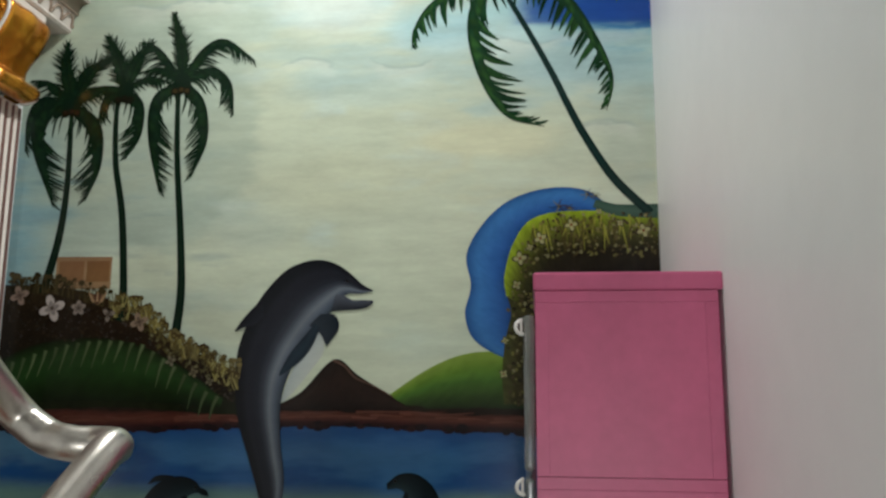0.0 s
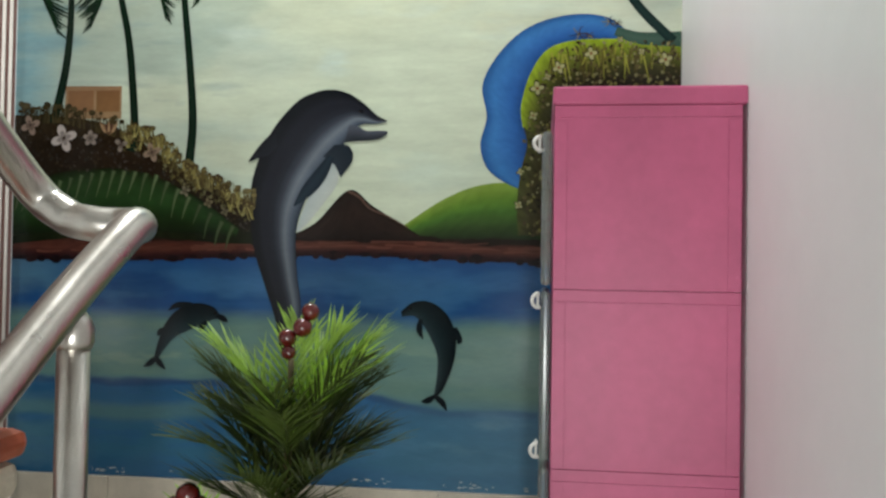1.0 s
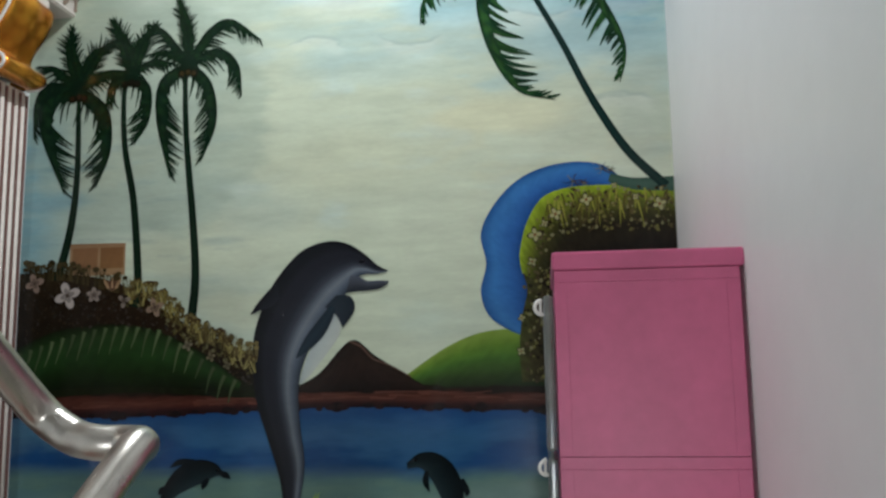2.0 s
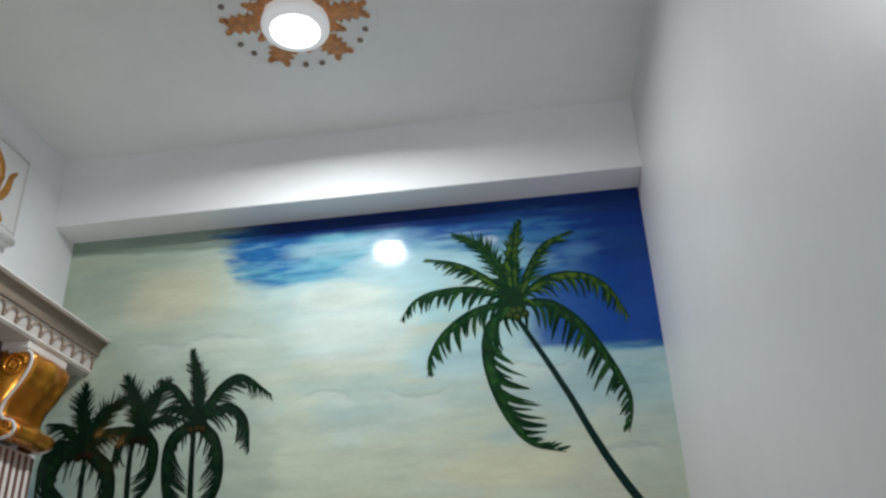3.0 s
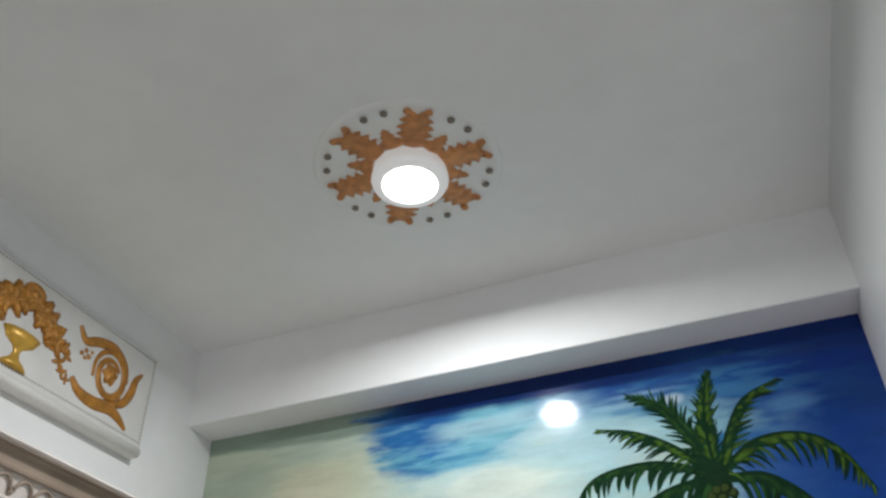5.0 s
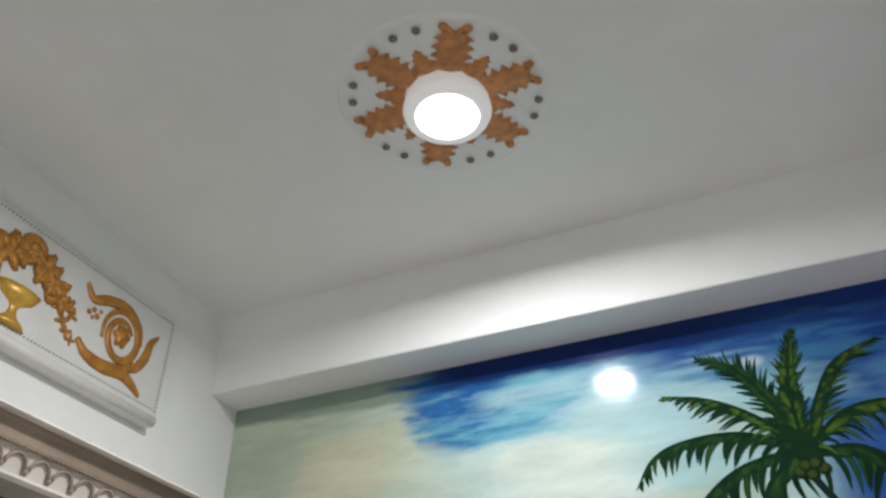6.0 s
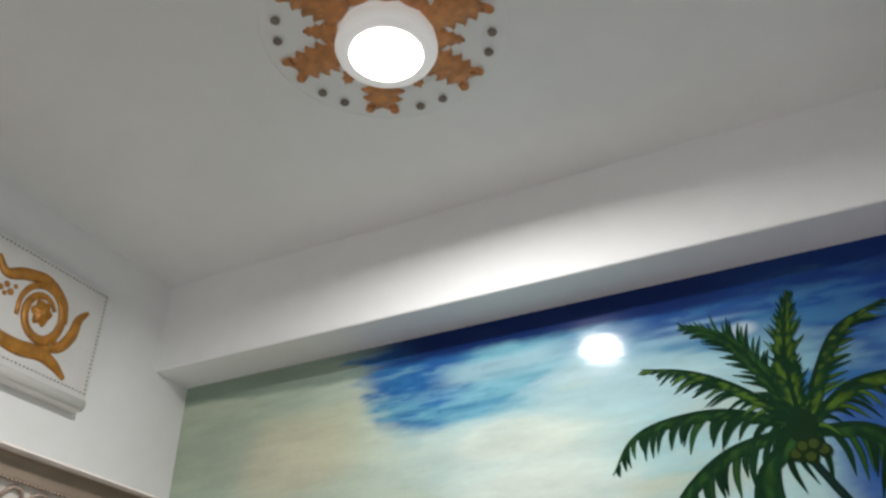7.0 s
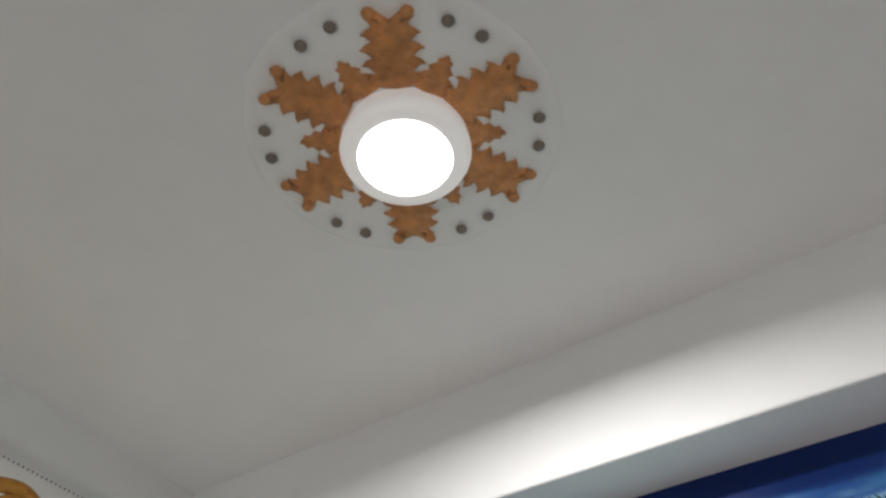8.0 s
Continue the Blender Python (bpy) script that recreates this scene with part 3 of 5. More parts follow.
# the leaning palm
PALM_D, PALM_L, LIT = (0.006, 0.031, 0.012), (0.024, 0.080, 0.018), (0.070, 0.145, 0.018)
brush = Brush(3)
brush.stroke([(-0.047, 2.405), (0.044, 2.237), (0.119, 2.088), (0.172, 1.969), (0.229, 1.855), (0.318, 1.712), (0.435, 1.588)], 0.018, 0.032, (0.004, 0.018, 0.016), (0.008, 0.028, 0.024), 10)
frond(brush, [(-0.060, 2.480), (-0.212, 2.448), (-0.321, 2.372), (-0.377, 2.280), (-0.384, 2.202)], 0.068, 1, PALM_D, PALM_L, 0.024, 0.55, 0.25)
frond(brush, [(-0.070, 2.470), (-0.160, 2.380), (-0.179, 2.248), (-0.135, 2.078), (-0.046, 1.944), (0.085, 1.902)], 0.098, 1, PALM_D, PALM_L, 0.025, 0.8)
frond(brush, [(-0.030, 2.470), (0.087, 2.458), (0.191, 2.367), (0.266, 2.238), (0.317, 2.115), (0.323, 2.035), (0.300, 1.952)], 0.082, -1, PALM_D, PALM_L, 0.025, 0.35, 0.35)
frond(brush, [(-0.060, 2.490), (-0.207, 2.542), (-0.348, 2.539), (-0.432, 2.504), (-0.484, 2.427)], 0.058, 1, PALM_D, PALM_L, 0.023, 0.55, 0.2)
frond(brush, [(-0.040, 2.480), (0.073, 2.561), (0.199, 2.565), (0.295, 2.503), (0.360, 2.366)], 0.066, -1, PALM_D, LIT, 0.019, 0.6, 0.2)
frond(brush, [(-0.060, 2.500), (-0.168, 2.596), (-0.271, 2.653), (-0.383, 2.680)], 0.052, 1, PALM_D, LIT, 0.017, 0.9, 0.1)
frond(brush, [(-0.055, 2.505), (-0.118, 2.641), (-0.183, 2.728), (-0.276, 2.773)], 0.050, 0, PALM_D, PALM_L, 0.014, 1.3, 0.0, 0.3)
frond(brush, [(-0.035, 2.500), (0.007, 2.601), (0.073, 2.697), (0.188, 2.745)], 0.062, -1, PALM_D, LIT, 0.016, 1.2, 0.0, 0.42)
frond(brush, [(-0.048, 2.480), (-0.051, 2.607), (-0.036, 2.723), (-0.005, 2.812)], 0.046, 0, PALM_D, LIT, 0.013, 1.6, 0.0, 0.45)
brush.dab(-0.048, 2.478, 0.034, (0.008, 0.030, 0.012), 1.2, 0.0, 16)
for dx, dz in ((-0.024, -0.045), (0.004, -0.055), (0.033, -0.043), (-0.008, -0.030), (0.016, -0.028)):
    brush.dab(-0.048 + dx, 2.461 + dz, 0.0165, (0.010, 0.026, 0.008))
    brush.dab(-0.050 + dx, 2.464 + dz, 0.011, (0.045, 0.070, 0.016))
brush.done("leaning_palm", "dark green painted palm leaning from the hill")

# three palms on the island
FAR_D, FAR_L = (0.005, 0.017, 0.009), (0.010, 0.033, 0.012)


def upright_palm(name, hub, trunk, fronds, layer, nut):
    b = Brush(layer)
    b.stroke([hub] + trunk, 0.014, 0.034, (0.003, 0.012, 0.007), (0.008, 0.022, 0.012), 8)
    for reach, side, *points in fronds:
        frond(b, points, reach, side, FAR_D, FAR_L, 0.0135 if side else 0.012, 0.8 if side else 1.3, 0.15 if side else 0.0, 0.42)
    b.dab(hub[0], hub[1] - 0.006, 0.032, FAR_D, 1.0, 0.0, 14)
    for dx in (-0.024, 0.0, 0.022):
        b.dab(hub[0] + dx, hub[1] - 0.042 - abs(dx) * 0.2, 0.016, (0.008, 0.010, 0.005))
        b.dab(hub[0] + dx, hub[1] - 0.040 - abs(dx) * 0.2, 0.009, nut)
    return b.done(name, "dark painted coconut palm on the island")


H1, H2, H3 = (-1.662, 2.050), (-1.458, 2.095), (-1.240, 2.122)
upright_palm("coconut_palm", H1, [(-1.660, 1.950), (-1.655, 1.715), (-1.670, 1.525), (-1.712, 1.330)],
             [(0.085, 1, H1, (-1.784, 2.067), (-1.834, 1.997), (-1.833, 1.858)), (0.105, 1, H1, (-1.797, 2.006), (-1.803, 1.873), (-1.701, 1.644)), (0.100, -1, H1, (-1.549, 1.961), (-1.531, 1.804), (-1.581, 1.664)),
              (0.060, -1, H1, (-1.559, 2.097), (-1.482, 2.065)), (0.060, 1, H1, (-1.752, 2.127), (-1.832, 2.140)), (0.052, 0, H1, (-1.602, 2.163), (-1.517, 2.219)), (0.050, 0, H1, (-1.699, 2.185), (-1.702, 2.288))], 3, (0.030, 0.014, 0.008))
upright_palm("coconut_palm", H2, [(-1.484, 2.025), (-1.475, 1.820), (-1.432, 1.600), (-1.406, 1.300), (-1.420, 1.230)],
             [(0.078, -1, H2, (-1.387, 2.032), (-1.386, 1.911), (-1.439, 1.821)), (0.062, 1, H2, (-1.537, 2.057), (-1.556, 1.973)), (0.045, 1, H2, (-1.546, 2.105), (-1.622, 2.090)), (0.046, -1, H2, (-1.374, 2.136), (-1.286, 2.115)),
              (0.050, 0, H2, (-1.415, 2.209), (-1.362, 2.274)), (0.050, 0, H2, (-1.498, 2.217), (-1.542, 2.304))], 4, (0.012, 0.010, 0.006))
upright_palm("coconut_palm", H3, [(-1.250, 2.055), (-1.240, 1.830), (-1.210, 1.550), (-1.194, 1.330), (-1.206, 1.165)],
             [(0.085, 1, H3, (-1.344, 2.053), (-1.355, 1.908), (-1.299, 1.688)), (0.080, -1, H3, (-1.154, 2.035), (-1.131, 1.890), (-1.185, 1.743)), (0.070, -1, H3, (-1.127, 2.162), (-1.052, 2.100), (-1.035, 1.977)),
              (0.070, -1, H3, (-1.166, 2.235), (-1.080, 2.271), (-0.962, 2.184)), (0.048, 1, H3, (-1.326, 2.169), (-1.400, 2.157)), (0.058, 1, H3, (-1.329, 2.239), (-1.400, 2.278)), (0.042, 0, H3, (-1.247, 2.231), (-1.286, 2.389))], 5, (0.040, 0.028, 0.010))

# the island: shore, green bank, dark shrubs, flowers
b = Brush(1)
LOW_SHORE = [(-1.859, 0.846), (-1.6, 0.846), (-1.4, 0.848), (-1.15, 0.858), (-0.9, 0.868), (-0.6, 0.874), (-0.3, 0.866), (0.0, 0.858), (0.4, 0.856)]
TOP_SHORE = [(-1.859, 0.935), (-1.6, 0.930), (-1.4, 0.922), (-1.15, 0.926), (-0.9, 0.930), (-0.6, 0.934), (-0.3, 0.930), (0.0, 0.922), (0.4, 0.922)]
b.fill(LOW_SHORE, TOP_SHORE, [(0.012, 0.005, 0.006), (0.030, 0.009, 0.009), (0.085, 0.026, 0.018), (0.070, 0.021, 0.014), (0.020, 0.010, 0.006)], 8, 8, 0.4)


def shore_at(line, x):
    return float(np.interp(x, [p[0] for p in line], [p[1] for p in line]))


for k in range(90):
    x = random.uniform(-1.85, 0.2)
    b.dab(x, shore_at(LOW_SHORE, x) + random.uniform(-0.002, 0.008), random.uniform(0.008, 0.024), random.choice(((0.010, 0.005, 0.006), (0.020, 0.008, 0.008))), random.uniform(0.35, 0.8))
for k in range(60):
    x = random.uniform(-1.85, 0.15)
    b.dab(x, shore_at(TOP_SHORE, x) + random.uniform(-0.006, 0.006), random.uniform(0.015, 0.05), (0.014, 0.009, 0.006), 0.25)
for k in range(46):
    x = random.uniform(-1.84, 0.15)
    z = shore_at(LOW_SHORE, x) + random.uniform(0.028, 0.052)
    b.stroke([(x, z), (x + random.uniform(0.03, 0.08), z + random.uniform(-0.004, 0.004)), (x + random.uniform(0.09, 0.16), z + random.uniform(-0.006, 0.006))], 0.010, 0.003, shade((0.10, 0.032, 0.022), random.uniform(0.6, 1.3)), shade((0.13, 0.045, 0.030), random.uniform(0.6, 1.2)), 4)
b.done("shore", "red-brown painted shore line")

b = Brush(2)
b.fill([(-1.859, 0.90), (-1.6, 0.925), (-1.35, 0.93), (-1.12, 0.915), (-0.95, 0.905)],
       [(-1.859, 1.36), (-1.70, 1.355), (-1.48, 1.315), (-1.22, 1.165), (-0.955, 1.045)],
       [(0.008, 0.012, 0.004), (0.010, 0.012, 0.005), (0.015, 0.010, 0.006), (0.018, 0.011, 0.006), (0.028, 0.018, 0.008)], 10, 12, 0.5)
b.fill([(-1.859, 0.93), (-1.6, 0.95), (-1.35, 0.95), (-1.15, 0.94), (-1.03, 0.93)],
       [(-1.859, 1.09), (-1.68, 1.155), (-1.42, 1.165), (-1.20, 1.085), (-1.02, 0.965)],
       [(0.006, 0.011, 0.004), (0.010, 0.024, 0.006), (0.016, 0.046, 0.011), (0.019, 0.048, 0.013), (0.009, 0.014, 0.005)], 10, 10, 0.3)
b.done("island_bank", "dark green and brown painted island bank")
b = Brush(2.7)
for k in range(21):
    t = k / 20
    x = -1.84 + 0.80 * t
    top = 1.075 + 0.09 * math.sin(math.pi * min(1, t * 1.05)) - 0.10 * max(0, t - 0.65) / 0.35
    b.stroke([(x, top - 0.004), (x - 0.006 - 0.01 * t, top - 0.04), (x - 0.026, top - random.uniform(0.07, 0.11))], 0.021, 0.003, (0.017, 0.042, 0.013), shade((0.115, 0.150, 0.070), random.uniform(0.5, 1.2)), 4)


def bank_top(x):
    return float(np.interp(x, (-1.86, -1.68, -1.48, -1.36, -1.22, -1.0), (1.36, 1.36, 1.31, 1.285, 1.165, 1.06)))


for k in range(700):
    x = random.uniform(-1.85, -0.965)
    low = float(np.interp(x, (-1.86, -1.68, -1.42, -1.2, -1.0), (1.09, 1.155, 1.165, 1.10, 0.95)))
    z = random.uniform(low, bank_top(x) + 0.01)
    edge_near = z > bank_top(x) - 0.07 and x > -1.45
    tone = random.choice(((0.075, 0.05, 0.028), (0.035, 0.022, 0.012), (0.055, 0.05, 0.04), (0.10, 0.08, 0.07)))
    if edge_near:
        tone = random.choice(((0.16, 0.13, 0.045), (0.05, 0.035, 0.015), (0.11, 0.10, 0.04), (0.24, 0.22, 0.11)))
    b.dab(x, z, random.uniform(0.003, 0.008), shade(tone, 0.6 if edge_near else 0.42), random.uniform(0.3, 0.8), random.random() * 3)
for k in range(200):
    x = random.uniform(-1.85, -0.965)
    z = bank_top(x)
    h = random.uniform(0.02, 0.07)
    tone = (0.13, 0.105, 0.04) if x > -1.45 else (0.06, 0.045, 0.018)
    b.stroke([(x, z - 0.03), (x + random.uniform(-0.012, 0.012), z + h * 0.6)], 0.006, 0.002, shade(tone, random.uniform(0.25, 1.2)))
    if random.random() < 0.5:
        b.dab(x, z + h * 0.6, random.uniform(0.006, 0.014), shade(tone, random.uniform(0.5, 1.3)), 0.8)
# sunlit tufts with dark heads down the slope
for k in range(34):
    x = -1.43 + 0.45 * (k + random.uniform(-0.4, 0.4)) / 33
    z = float(np.interp(x, (-1.43, -1.365, -1.304, -1.228, -1.153, -1.089, -0.98), (1.335, 1.315, 1.290, 1.236, 1.174, 1.145, 1.055))) - random.uniform(0.0, 0.055)
    h = random.uniform(0.028, 0.048)
    for u in range(6):
        a = radians(90 + random.uniform(-42, 42))
        b.stroke([(x + random.uniform(-0.008, 0.008), z - h), (x + h * 0.9 * math.cos(a), z - h + h * 1.1 * math.sin(a))], 0.005, 0.002, random.choice(((0.20, 0.17, 0.05), (0.10, 0.075, 0.025), (0.30, 0.27, 0.10), (0.05, 0.035, 0.014))))
    b.dab(x, z + 0.002, random.uniform(0.008, 0.014), (0.055, 0.036, 0.014), 0.75, random.random())
    b.dab(x, z - 0.001, 0.005, (0.20, 0.17, 0.06), 0.75)
for x, z, r, petal, n in ((-1.797, 1.322, 0.034, (0.26, 0.18, 0.14), 4), (-1.669, 1.276, 0.046, (0.46, 0.40, 0.37), 4), (-1.569, 1.276, 0.026, (0.26, 0.21, 0.18), 5), (-1.455, 1.252, 0.024, (0.22, 0.18, 0.15), 3),
                          (-1.339, 1.226, 0.032, (0.24, 0.17, 0.12), 4), (-1.215, 1.09, 0.018, (0.17, 0.15, 0.10), 4), (-1.07, 1.02, 0.014, (0.15, 0.13, 0.08), 4), (-1.13, 1.05, 0.016, (0.17, 0.14, 0.08), 4)):
    b.flower(x, z, r, petal, (0.07, 0.04, 0.025), n, 0.35)
    b.flower(x, z, r * 0.55, shade(petal, 0.5), (0.05, 0.03, 0.02), n, 0.35)
b.fill([(-1.533, 1.325), (-1.520, 1.300), (-1.500, 1.288)], [(-1.470, 1.325), (-1.482, 1.300), (-1.500, 1.286)], [(0.30, 0.20, 0.10), (0.07, 0.03, 0.02), (0.07, 0.03, 0.02), (0.30, 0.20, 0.10)], 5, 6)
for dx in (-0.028, 0.0, 0.028):
    b.stroke([(-1.501 + dx * 0.5, 1.298), (-1.501 + dx, 1.322), (-1.501 + dx * 1.15, 1.336)], 0.010, 0.003, (0.34, 0.22, 0.12), None, 4)
tagged(b.done("island_flower", "small painted flowers and grass tufts"), kind="stuff")
b = Brush(2)
b.fill([(-1.672, 1.345), (-1.565, 1.345), (-1.458, 1.345)], [(-1.668, 1.462), (-1.565, 1.461), (-1.458, 1.460)], [(0.30, 0.19, 0.10), (0.34, 0.22, 0.12), (0.26, 0.15, 0.08)], 6, 4, 0.06)
b.done("painted_hut", "plain brown painted hut on the island")
b = Brush(3)
b.fill([(-1.660, 1.37), (-1.61, 1.37), (-1.562, 1.37)], [(-1.658, 1.445), (-1.61, 1.445), (-1.562, 1.445)], [(0.25, 0.13, 0.06), (0.22, 0.11, 0.05)], 4, 3, 0.1)
b.fill([(-1.552, 1.37), (-1.50, 1.37), (-1.465, 1.37)], [(-1.552, 1.445), (-1.50, 1.445), (-1.465, 1.445)], [(0.23, 0.12, 0.05), (0.19, 0.095, 0.04)], 4, 3, 0.1)
b.done("hut_wall", "darker brown painted hut panels")

# hills and the pool
b = Brush(2)
b.fill([(-0.86, 0.925), (-0.75, 0.925), (-0.63, 0.925), (-0.52, 0.925), (-0.38, 0.93)], [(-0.86, 0.93), (-0.75, 0.985), (-0.635, 1.097), (-0.545, 1.040), (-0.38, 0.94)],
       [(0.010, 0.006, 0.005), (0.018, 0.010, 0.008), (0.022, 0.012, 0.009), (0.012, 0.008, 0.006)], 8, 8, 0.35)
b.stroke([(-0.64, 1.094), (-0.60, 1.075), (-0.56, 1.035), (-0.50, 1.010), (-0.43, 0.972)], 0.008, 0.004, (0.10, 0.055, 0.04))
b.done("brown_hill", "dark brown painted hill")
b = Brush(1.5)
b.fill([(-0.48, 0.93), (-0.3, 0.935), (-0.13, 0.935), (0.05, 0.935)], [(-0.48, 0.955), (-0.30, 1.073), (-0.15, 1.122), (0.05, 1.118)],
       [(0.014, 0.022, 0.008), (0.030, 0.060, 0.014), (0.055, 0.135, 0.020), (0.11, 0.21, 0.024), (0.20, 0.30, 0.045)], 8, 10, 0.25)
b.done("green_hill", "bright green painted hill")
b = Brush(1.6)
OUT = [(0.30, 1.615), (0.22, 1.672), (0.10, 1.682), (-0.03, 1.645), (-0.125, 1.565), (-0.185, 1.455), (-0.170, 1.345), (-0.190, 1.250), (-0.160, 1.165), (-0.07, 1.108), (0.0, 1.10)]
INN = [(0.30, 1.58), (0.20, 1.600), (0.10, 1.592), (0.03, 1.565), (-0.02, 1.495), (-0.050, 1.410), (-0.050, 1.345), (-0.035, 1.270), (-0.035, 1.20), (-0.01, 1.12), (0.02, 1.10)]
b.fill(OUT, INN, [(0.020, 0.080, 0.24), (0.042, 0.17, 0.43), (0.036, 0.145, 0.40), (0.026, 0.11, 0.34), (0.014, 0.058, 0.22)], 8, 10, 0.14)
b.done("blue_pool", "bright blue painted pool")
b = Brush(2.4)
b.fill([(-0.05, 1.32), (-0.035, 1.25), (-0.055, 1.16), (-0.065, 1.05), (-0.060, 0.95)], [(0.09, 1.32), (0.09, 1.2), (0.09, 1.1), (0.09, 1.0), (0.09, 0.95)],
       [(0.050, 0.055, 0.014), (0.045, 0.040, 0.014), (0.022, 0.016, 0.008), (0.014, 0.010, 0.006)], 8, 10, 0.7)
b.fill([(0.461, 1.592), (0.30, 1.598), (0.18, 1.600), (0.09, 1.592), (0.02, 1.560), (-0.03, 1.480), (-0.055, 1.39), (-0.056, 1.345), (-0.05, 1.31)],
       [(0.461, 1.375), (0.36, 1.378), (0.26, 1.372), (0.20, 1.358), (0.15, 1.325), (0.12, 1.29), (0.10, 1.26), (0.08, 1.25), (0.05, 1.25)],
       [(0.25, 0.36, 0.02), (0.12, 0.15, 0.016), (0.045, 0.046, 0.012), (0.020, 0.016, 0.008), (0.018, 0.014, 0.008), (0.008, 0.006, 0.005)], 8, 12, 0.5)
b.fill([(0.10, 0.95), (0.10, 1.1), (0.11, 1.26), (0.15, 1.328), (0.24, 1.373), (0.461, 1.378)], [(0.461, 0.95), (0.461, 1.0), (0.461, 1.08), (0.461, 1.2), (0.461, 1.30), (0.461, 1.36)],
       [(0.20, 0.115, 0.055), (0.34, 0.22, 0.12)], 6, 4, 0.1)
b.stroke([(0.25, 1.625), (0.33, 1.60), (0.461, 1.595)], 0.03, 0.05, (0.035, 0.075, 0.055), (0.05, 0.10, 0.075))
b.done("mossy_bank", "yellow-green painted bank above a dark hollow")
b = Brush(4)
for k in range(520):
    t = random.random() ** 0.8
    if random.random() < 0.62:
        x, z = random.uniform(0.0, 0.455), 1.592 - 0.15 * t
        if x < 0.08:
            z -= (0.08 - x) * 1.3
    else:
        z = random.uniform(0.95, 1.33)
        x = -0.045 + 0.11 * t
    tone = random.choice(((0.16, 0.15, 0.04), (0.10, 0.08, 0.03), (0.02, 0.016, 0.008), (0.06, 0.045, 0.02), (0.21, 0.20, 0.09)))
    b.dab(x, z, random.uniform(0.003, 0.008), tone, 0.8, random.random() * 3)
for k in range(60):
    x = random.uniform(0.03, 0.455)
    z = 1.585 - random.random() * 0.05
    b.stroke([(x, z), (x + random.uniform(-0.02, 0.02), z - random.uniform(0.03, 0.09))], 0.007, 0.002, random.choice(((0.12, 0.12, 0.02), (0.26, 0.27, 0.04), (0.07, 0.06, 0.015))))
for x, z, r in ((-0.003, 1.438, 0.026), (0.067, 1.506, 0.024), (0.171, 1.551, 0.024), (0.411, 1.528, 0.026), (0.265, 1.596, 0.012), (0.334, 1.555, 0.013), (-0.015, 1.347, 0.018), (0.03, 1.475, 0.014), (-0.055, 1.16, 0.014), (-0.06, 1.05, 0.016)):
    a = random.random()
    b.flower(x, z, r * 1.02, (0.035, 0.030, 0.012), (0.03, 0.02, 0.01), 4, a)
    b.flower(x, z, r * 0.80, (0.32, 0.32, 0.15), (0.16, 0.06, 0.02), 4, a)
for x, z, r in ((0.131, 1.616, 0.026), (0.228, 1.656, 0.020), (0.165, 1.610, 0.014), (0.255, 1.650, 0.014)):
    for k in range(6):
        a = 1.05 * k + random.uniform(-0.2, 0.2)
        b.stroke([(x, z), (x + r * math.cos(a + 0.2), z + r * math.sin(a + 0.2) * 0.8), (x + 1.3 * r * math.cos(a), z + r * math.sin(a))], 0.004, 0.0015, random.choice(((0.012, 0.022, 0.05), (0.05, 0.035, 0.03), (0.16, 0.16, 0.12))), None, 3)
tagged(b.done("bank_flower", "small painted flowers on the mossy bank"), kind="stuff")

# dolphins
INK, SLATE, PALE = (0.006, 0.007, 0.010), (0.013, 0.014, 0.021), (0.15, 0.175, 0.205)
b = Brush(7)
back = [(-0.508, 1.325), (-0.545, 1.345), (-0.590, 1.385), (-0.640, 1.418), (-0.700, 1.433), (-0.765, 1.423), (-0.832, 1.386), (-0.912, 1.290), (-0.965, 1.170), (-0.984, 1.060), (-0.970, 0.900), (-0.925, 0.760), (-0.885, 0.64), (-0.868, 0.54)]
belly = [(-0.509, 1.322), (-0.550, 1.314), (-0.590, 1.314), (-0.618, 1.300), (-0.640, 1.268), (-0.668, 1.232), (-0.705, 1.185), (-0.748, 1.120), (-0.785, 1.060), (-0.812, 0.985), (-0.820, 0.910), (-0.812, 0.800), (-0.797, 0.68), (-0.815, 0.54)]
b.fill(back, belly, [INK, INK, SLATE, SLATE, (0.018, 0.020, 0.029), (0.042, 0.050, 0.068), PALE, (0.075, 0.095, 0.13), (0.022, 0.032, 0.045)], 9, 20, 0.06)
b.fill([(-0.640, 1.312), (-0.612, 1.308), (-0.580, 1.292), (-0.540, 1.292), (-0.507, 1.290)], [(-0.655, 1.252), (-0.615, 1.256), (-0.575, 1.258), (-0.535, 1.264), (-0.508, 1.280)],
       [(0.075, 0.085, 0.11), (0.040, 0.046, 0.060), (0.012, 0.014, 0.020)], 6, 8, 0.06)
b.fill([(-0.900, 1.298), (-0.945, 1.252), (-0.970, 1.222), (-0.993, 1.188)], [(-0.890, 1.24), (-0.92, 1.21), (-0.955, 1.20), (-0.990, 1.185)], [INK, SLATE], 6, 4)
b.fill([(-0.690, 1.245), (-0.640, 1.240), (-0.625, 1.195), (-0.664, 1.135)], [(-0.730, 1.205), (-0.705, 1.19), (-0.685, 1.17), (-0.668, 1.135)], [(0.012, 0.018, 0.026), (0.022, 0.030, 0.042)], 6, 5)
b.stroke([(-0.828, 1.035), (-0.785, 1.085), (-0.740, 1.140), (-0.700, 1.205)], 0.006, 0.022, (0.010, 0.018, 0.028), (0.016, 0.028, 0.042), 8, 0.034)
b.dab(-0.600, 1.358, 0.009, (0.004, 0.004, 0.006), 0.6)
b.v = [(x + 0.003, y, z + 0.007) for x, y, z in b.v]
b.done("leaping_dolphin", "large dark grey painted dolphin leaping upright")
b = Brush(2.2)
